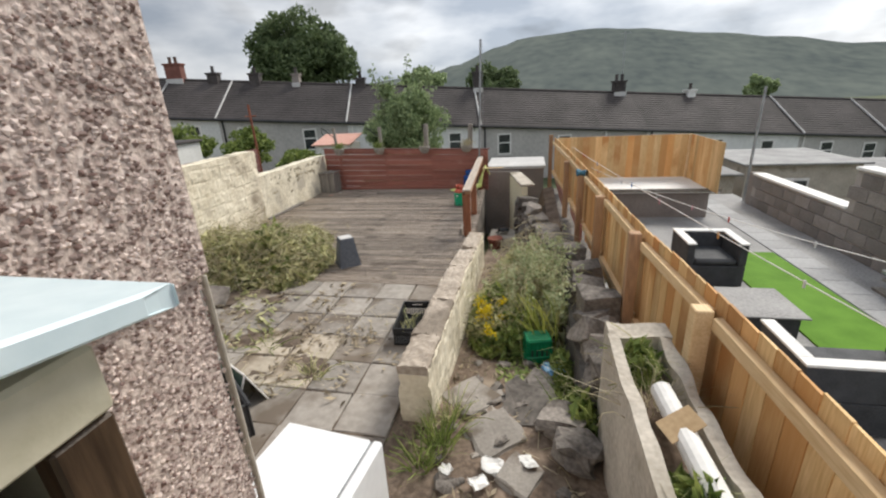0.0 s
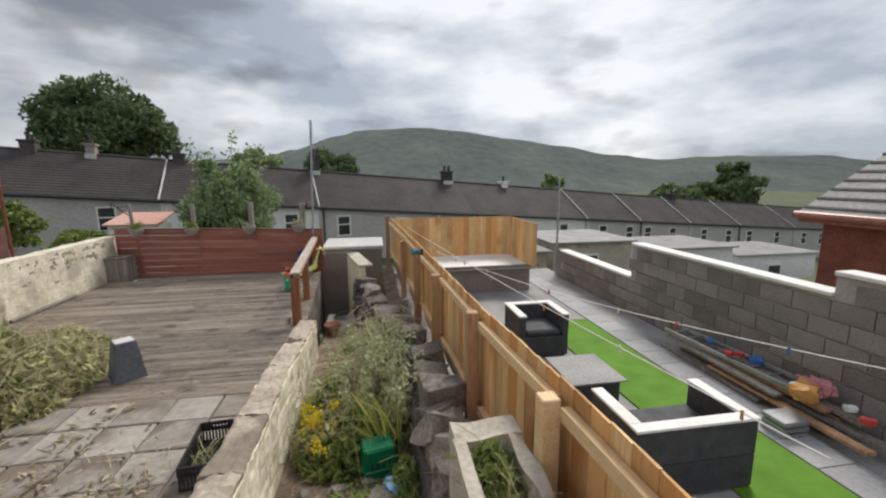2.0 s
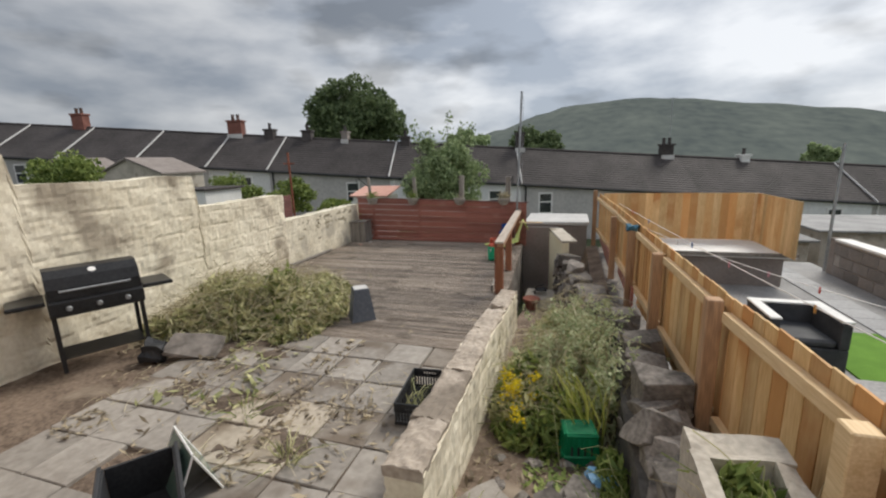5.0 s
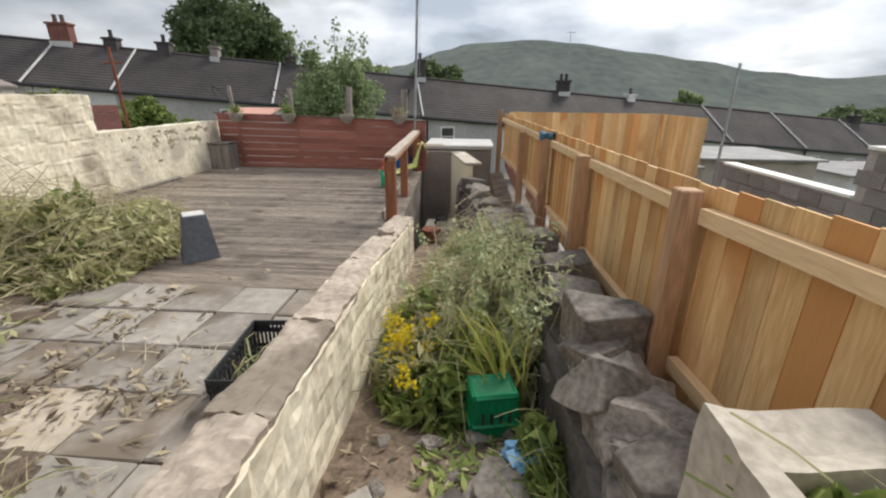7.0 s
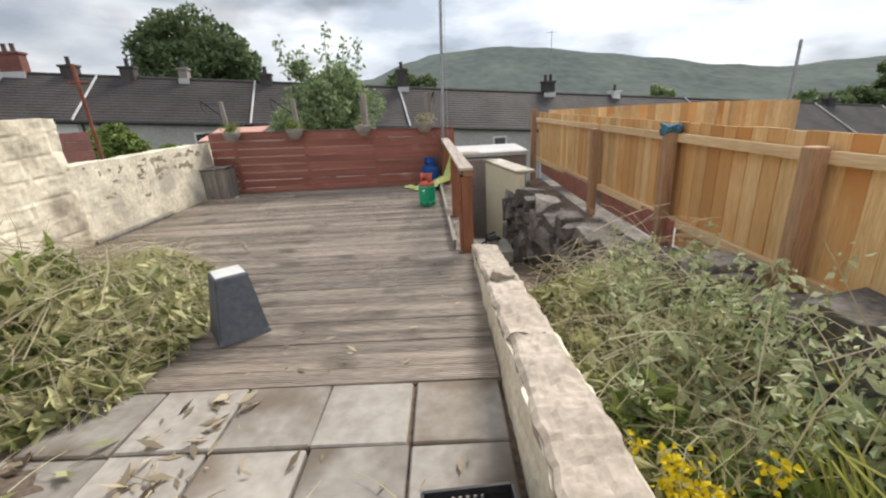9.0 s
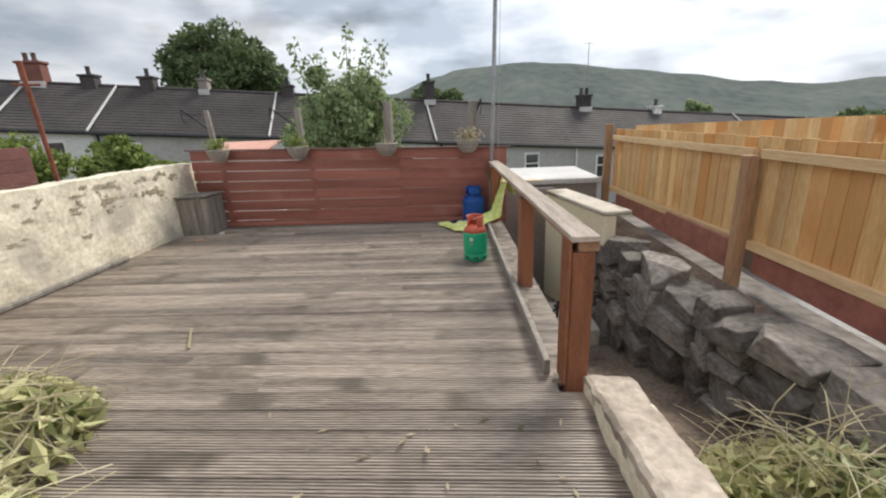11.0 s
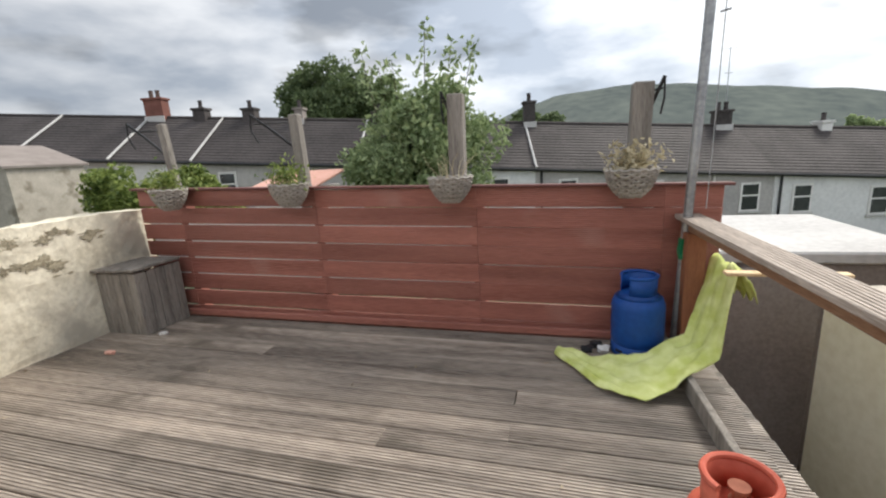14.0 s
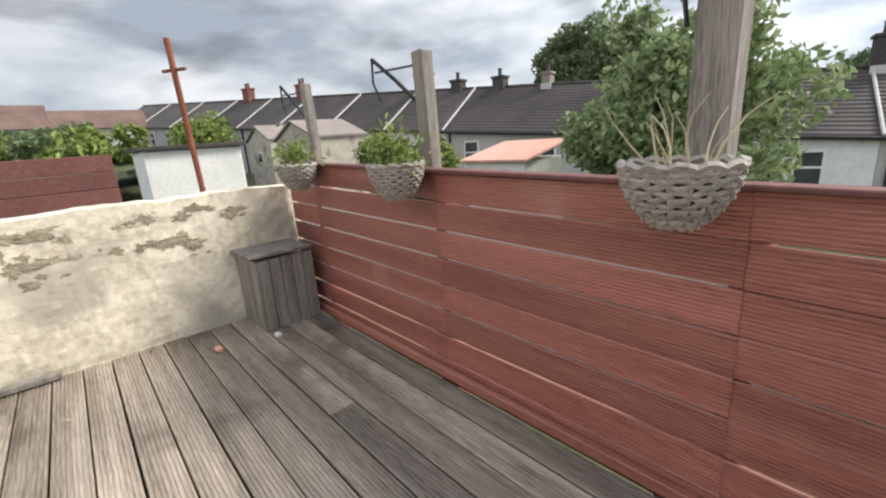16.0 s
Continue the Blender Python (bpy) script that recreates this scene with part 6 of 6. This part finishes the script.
grg = thing("garage", (4.22, 14.35, -1.9), "low grey rendered garage with a white edged flat roof", "garage")
part("wall", box(-0.75, 0.75, -0.8, 0.8, 0, 2.29, 0.01), M_GREYR, grg)
part("roof", box(-0.8, 0.8, -0.84, 0.84, 2.291, 2.38, 0.015), M_FELT, grg)
pot = thing("plant_pot", (3.86, 10.75, -0.93), "brown clay pot tipped in the lane", "pot")
part("pot", lathe([(0.10, 0), (0.15, 0.22), (0.17, 0.22), (0.17, 0.27), (0.15, 0.27)], 20), M_BRICK, pot)

# ---- neighbour's yard ----
M_MORTAR = mat("pale_cement_mortar", (0.30, 0.275, 0.26), (0.42, 0.39, 0.37), 2.0, 30, 0.95, 0.3, vary=0.0)


def block_wall():
    w = thing("block_wall", (9.78, 0, 0), "grey concrete block wall with a white coping stepping up along the yard", "wall", kind="structure")
    segs = [(12.9, 9.75, 0.28), (9.75, 6.05, 0.95), (6.05, 3.6, 1.20), (3.6, 1.0, 1.45)]
    part("core", box(0.012, 0.20, 1.0, 12.9, YARD - 0.3, 0.26, 0), M_MORTAR, w)
    for ya, yb, h in segs:
        if h > 0.3:
            part("core", box(0.012, 0.20, yb, ya - 0.002, 0.262, h - 0.02, 0), M_MORTAR, w)
        part("coping", box(-0.03, 0.24, yb + 0.002, ya, h - 0.018, h + 0.03, 0.008), M_WPAINT, w, "white painted coping")
    bl = to_mesh("block", box(-0.012, 0.010, -0.216, 0.216, -0.103, 0.103, 0.004), M_BLOCK)
    row = 0
    z = YARD
    while z < 1.4:
        y = 12.68 - (0.22 if row % 2 else 0)
        while y > 1.2:
            h = next(hh for ya, yb, hh in segs if y <= ya and y > yb - 0.001)
            if z + 0.21 < h:
                o = part("block", bl, None, w)
                o.matrix_basis = pose(random.uniform(-0.003, 0.003), y, z + 0.11)
            y -= 0.442
        z += 0.225
        row += 1


block_wall()
solo("yard_wall_end", box(9.78, 9.98, 12.9, 13.1, YARD - 0.3, 0.3, 0.01), M_GREYR, "grey pier at the end of the block wall", kind="structure")
ysh = thing("yard_shed", (0, 0, 0), "grey block store with a white flat roof under the far fence", "shed")
part("wall", box(6.3, 8.45, 11.75, 13.55, YARD - 0.5, 0.13, 0.01), M_GREYR, ysh)
part("roof", box(6.1, 8.6, 11.6, 13.75, 0.131, 0.215, 0.012), M_WPAINT, ysh)
part("roof_trim", box(6.1, 8.6, 11.57, 11.597, 0.16, 0.235, 0.004), M_GREYW, ysh)
turf = solo("artificial_lawn", box(7.75, 8.72, 4.6, 9.5, YARD, YARD + 0.02, 0.004), M_TURF, "strip of bright green artificial grass", "lawn")


yp = thing("yard_paving", (0, 0, 0), "pale grey paving slabs beside the artificial grass", "paving", kind="structure")
slab_y = to_mesh("yard_slab", box(-0.222, 0.222, -0.222, 0.222, 0, 0.018, 0.005), mat("pale_grey_slab", (0.30, 0.30, 0.305), (0.42, 0.42, 0.425), 1.5, 24, 0.8, 0.2, vary=0.12))
for i in range(22):
    part("yard_slab", slab_y, None, yp).matrix_basis = pose(8.97, 3.6 + 0.452 * i, YARD + 0.001)


def rattan_sofa(at, L, rz, arms):
    s = thing("rattan_sofa", at, "dark grey rattan garden sofa with pale top edges", "sofa", "garden furniture next door", rz=rz)
    part("base", box(-L / 2, L / 2, -0.36, 0.36, 0.03, 0.34, 0.01), M_RATTAN, s)
    part("backrest", box(-L / 2, L / 2, 0.26, 0.36, 0.342, 0.66, 0.01), M_RATTAN, s)
    part("back_cap", box(-L / 2 - 0.01, L / 2 + 0.01, 0.25, 0.37, 0.661, 0.685, 0.004), M_WPAINT, s, "pale grey top rail")
    for sx in arms:
        x = sx * (L / 2 - 0.05)
        part("armrest", box(x - 0.05, x + 0.05, -0.36, 0.258, 0.342, 0.66, 0.01), M_RATTAN, s)
        part("arm_cap", box(x - 0.06, x + 0.06, -0.37, 0.248, 0.661, 0.685, 0.004), M_WPAINT, s, "pale grey top rail")
    part("seat_cushion", box(-L / 2 + 0.11, L / 2 - 0.11, -0.35, 0.25, 0.342, 0.44, 0.03), M_RATTAN, s)


rattan_sofa((7.35, 5.45, YARD + 0.0), 1.15, 180, (-1, 1))
rattan_sofa((7.22, 8.35, YARD), 0.78, 0, (-1, 1))
tb = thing("garden_table", (7.33, 6.98, YARD), "low dark rattan garden table with a pale glass top", "table", "garden furniture next door", rz=0)
part("base", box(-0.30, 0.30, -0.34, 0.34, 0, 0.28, 0.01), M_RATTAN, tb)
part("tabletop", box(-0.36, 0.36, -0.40, 0.40, 0.281, 0.30, 0.004), M_PAVE, tb)
rnd = random.Random(44)
for k in range(9):
    o = solo("plank", box(-0.06, 0.06, -rnd.uniform(0.6, 1.2), 1.0, -0.02, 0.02, 0.004), M_PINED if k % 2 else M_GREYW, "old timber plank stacked against the block wall", "timber", "stacked planks")
    o.matrix_basis = pose(9.30 + 0.13 * (k % 3) + rnd.uniform(-0.03, 0.03), 6.7 + rnd.uniform(-0.7, 0.6), YARD + 0.03 + 0.05 * (k // 3) * 2 + 0.012 * (k % 3), rnd.uniform(-1, 1), rnd.uniform(-3, 3), rnd.uniform(-2.5, 2.5))
ld = thing("ladder", (9.47, 7.0, YARD + 0.30), "aluminium ladder lying on the stacked planks", "ladder", rz=3)
for x in (-0.16, 0.16):
    part("stile", box(x - 0.02, x + 0.02, -1.0, 1.0, 0, 0.05, 0.003), M_STEEL, ld)
for k in range(8):
    part("rung", tube([(-0.14, -0.9 + 0.25 * k, 0.025), (0.14, -0.9 + 0.25 * k, 0.025)], 0.014, 6), M_STEEL, ld)
toy = [("red", (0.5, 0.06, 0.05)), ("pink", (0.6, 0.25, 0.3)), ("blue", (0.05, 0.16, 0.45)), ("white", (0.7, 0.7, 0.7)), ("orange", (0.6, 0.3, 0.08))]
toy_m = [mat(n + "_toy_plastic", tuple(c * 0.85 for c in col), col, 3, 30, 0.5, 0.1) for n, col in toy]
for k in range(12):
    s = rnd.uniform(0.08, 0.2)
    o = solo("toy_clutter", rough_block(s, s * 1.2, s * 0.7, 700 + k, 0.35), toy_m[k % 5], "small bright plastic item heaped by the wall", "toy", "clutter by the block wall")
    o.matrix_basis = pose(9.42 + rnd.uniform(-0.2, 0.2), rnd.uniform(5.2, 7.6), YARD + 0.36 + rnd.uniform(0, 0.06), 0, 0, rnd.uniform(0, 90))
sb = thing("stacked_trays", (9.0, 5.75, YARD), "small stack of grey trays on the paving", "tray")
for k in range(3):
    part("tray", box(-0.16, 0.16, -0.14, 0.14, 0.07 * k, 0.07 * k + 0.055, 0.01), M_STEEL, sb)


def washing_line(a, b, sag, pegs, seed):
    l = thing("washing_line", (0, 0, 0), "white washing line with coloured plastic pegs", "washing line", "washing lines next door")
    A, Bv = Vector(a), Vector(b)
    at = lambda f: A.lerp(Bv, f) - Vector((0, 0, 4 * sag * f * (1 - f)))
    part("line", tube([at(f / 20) for f in range(21)], 0.006, 5), M_WPAINT, l)
    r = random.Random(seed)
    for k in range(pegs):
        p = at((k + r.uniform(0.3, 0.7)) / pegs)
        part("peg", box(p.x - 0.008, p.x + 0.008, p.y - 0.012, p.y + 0.012, p.z - 0.06, p.z + 0.02, 0.002), toy_m[r.randrange(5)], l)


washing_line((6.1, 12.9, 0.50), (9.2, 4.2, 0.75), 0.22, 9, 1)
washing_line((5.62, 12.9, 1.02), (7.6, 4.3, 0.45), 0.06, 7, 2)
M_PALETILE = mat("worn_grey_roof_tile", (0.17, 0.165, 0.16), (0.30, 0.29, 0.285), 1.2, 14, 0.7, 0.4, vary=0.08)
bh = thing("brick_outbuilding", (13.25, 6.6, YARD), "red brick outbuilding with a pitched slate roof beyond the block wall", "outbuilding")
part("wall", box(-1.0, 2.5, -4, 1.6, -0.5, 2.15, 0.01), M_BRICK, bh)
part("roof", prism([(-1.25, 2.1), (1.0, 3.45), (3.0, 2.3), (3.0, 2.1), (1.0, 3.3), (-1.2, 2.0)], -4.4, 1.85), M_PALETILE, bh)
for k in range(9):
    f = (k + 0.5) / 9
    part("tile_course", tube([(-1.25 + 2.25 * f, -4.4, 2.11 + 1.35 * f), (-1.25 + 2.25 * f, 1.85, 2.11 + 1.35 * f)], 0.028, 5), M_PALETILE, bh)
part("gutter", tube([(-1.3, -4.4, 2.06), (-1.3, 1.85, 2.06)], 0.06, 8), M_RED, bh)
part("fascia", box(-1.22, -1.16, -4.4, 1.85, 1.93, 2.07, 0.004), M_RED, bh)
for k, (x, y, wd, h) in enumerate(((12.5, 17.5, 3.0, -0.05), (17.5, 18.5, 3.5, -0.6), (9.2, 16.5, 2.2, -0.15), (22, 19, 4, -1.1))):
    oh = thing("flat_roofed_outhouse", (x, y, -3.0), "low rendered outhouse with a pale flat roof", "outhouse", "flat-roofed outhouses")
    part("wall", box(-wd / 2, wd / 2, -1.5, 1.5, 0, 3.0 + h, 0.01), M_CONC if k % 2 == 0 else M_TERRW, oh)
    part("roof", box(-wd / 2 - 0.15, wd / 2 + 0.15, -1.65, 1.65, 3.001 + h, 3.06 + h, 0.01), M_PAVE, oh)
    ww = part("window", box(-0.5, 0.2, -1.55, -1.48, 2.0 + h, 2.6 + h, 0.01), M_WPAINT, oh)
    part("pane", box(-0.43, 0.13, -1.57, -1.54, 2.07 + h, 2.53 + h, 0), M_GLASSD, ww)

# ---- house details ----
part("upper_coat", box(3.842, 3.862, -2.0, 2.53, 2.046, 5.2, 0.003), M_DASH, house)
part("corner_bead", box(3.832, 3.852, 2.522, 2.532, -0.3, 2.038, 0.003), M_CONC, house)
dp = part("downpipe", tube([(3.842, 2.578, 2.66), (3.842, 2.578, 5.2)], 0.036, 12), M_PLAST, house, "black plastic downpipe")
part("pipe_collar", tube([(3.842, 2.578, 2.64), (3.842, 2.578, 2.74)], 0.044, 12), M_PLAST, dp)
rnd = np.random.RandomState(5)
n = 30000
yy, zz = rnd.uniform(1.2, 2.52, n), rnd.uniform(1.0, 3.6, n)
chips_v, chips_f = [], []
for k in range(n):
    cx = 3.863 if zz[k] > 2.05 else 3.841
    s = rnd.uniform(0.0035, 0.0095)
    a = rnd.uniform(0, 6.283)
    e = rnd.uniform(0.6, 1.0)
    b = len(chips_v)
    for q in range(4):
        t = a + q * 1.5708
        chips_v.append((cx, yy[k] + s * math.cos(t), zz[k] + s * e * math.sin(t)))
    chips_v.append((cx + rnd.uniform(0.002, 0.006), yy[k] + s * 0.2 * rnd.normal(), zz[k] + s * 0.2 * rnd.normal()))
    chips_f += [(b + q, b + (q + 1) % 4, b + 4) for q in range(4)]
cm = bpy.data.meshes.new("dash_chips")
cm.from_pydata(chips_v, [], chips_f)
M_CHIP = leafy("spar_chips", (0.22, 0.14, 0.12), (0.88, 0.755, 0.695), 0.7)
cm.materials.append(M_CHIP)
part("dash_chips", cm, None, house, "pinkish grey spar chippings", kind="stuff")

# ---- flaking paint on the garden wall ----
M_FLAKE = mat("bare_stained_render", (0.23, 0.20, 0.14), (0.42, 0.37, 0.27), 9, 60, 0.95, 0.8, vary=0.15)
rnd = random.Random(29)
for band, (zc, spread, ya, yb, count) in enumerate(((0.865, 0.022, 11.2, 12.35, 46), (0.70, 0.03, 10.9, 12.25, 40), (0.83, 0.02, 12.35, 12.75, 6), (0.60, 0.10, 10.2, 12.4, 12), (0.85, 0.04, 9.95, 11.3, 12))):
    for k in range(count):
        y, z = rnd.uniform(ya, yb), zc + rnd.gauss(0, spread)
        ly, lz_ = rnd.uniform(0.015, 0.075), rnd.uniform(0.006, 0.032)
        ring = []
        for j in range(24):
            a = 2 * math.pi * j / 24
            q = rnd.choice((0.45, 0.7, 0.9, 1.1, 1.35)) * rnd.uniform(0.85, 1.15)
            ring.append((y + ly * q * math.cos(a), z + lz_ * q * math.sin(a)))
        face = -1.0535 - 0.0098 * (y - 10)
        bm = bmesh.new()
        front = [bm.verts.new((face - 0.004 + rnd.uniform(-0.002, 0.002), p, q)) for p, q in ring]
        back = [bm.verts.new((face - 0.035, p, q)) for p, q in ring]
        bm.faces.new(front)
        for j in range(24):
            bm.faces.new((front[j], back[j], back[(j + 1) % 24], front[(j + 1) % 24]))
        bmesh.ops.recalc_face_normals(bm, faces=bm.faces)
        part("bare_patch", bm, M_FLAKE, garden_wall, "bare stained patch where paint has flaked off")
part("skirting_fillet", box(-1.055, -1.0, 9.82, 11.38, 0.006, 0.05, 0.008), M_GREYW, garden_wall, "pale timber fillet at the wall foot")

# ---- patio slabs ----
patio = thing("patio", (0, 0, 0), "grey concrete slab paving, dirty and partly sunken", "paving", kind="structure")
slabs = [to_mesh("paving_slab", (lambda bm: bm)(box(-0.219, 0.219, -0.219, 0.219, -0.05, 0, 0.008)), M_SLAB) for _ in range(2)]
pale = to_mesh("paving_slab", box(-0.219, 0.219, -0.219, 0.219, -0.05, 0, 0.008), mat("pale_concrete_slab", (0.36, 0.31, 0.245), (0.52, 0.455, 0.37), 2.0, 16, 0.9, 0.35, spot=(0.22, 0.175, 0.13), spots=0.58))
rnd = random.Random(17)
for j in range(10):
    for i in range(10):
        x, y = 3.335 - 0.452 * i, 6.565 - 0.445 * j
        if x < 0.3 - 0.0 or (x < 1.4 and y > 6.3) or rnd.random() < (0.04 if x > 1.9 else 0.22):
            continue
        if y < 2.6:
            continue
        is_pale = (i in (2, 3) and j in (3, 4)) and rnd.random() < 0.8
        o = part("paving_slab", pale if is_pale else slabs[0], None, patio)
        t = 1.2 if j > 2 else 0.4
        o.matrix_basis = pose(x + rnd.uniform(-0.006, 0.006), y + rnd.uniform(-0.006, 0.006), 0.004 + rnd.uniform(-0.008, 0.006), rnd.uniform(-t, t), rnd.uniform(-t, t), rnd.uniform(-1, 1))
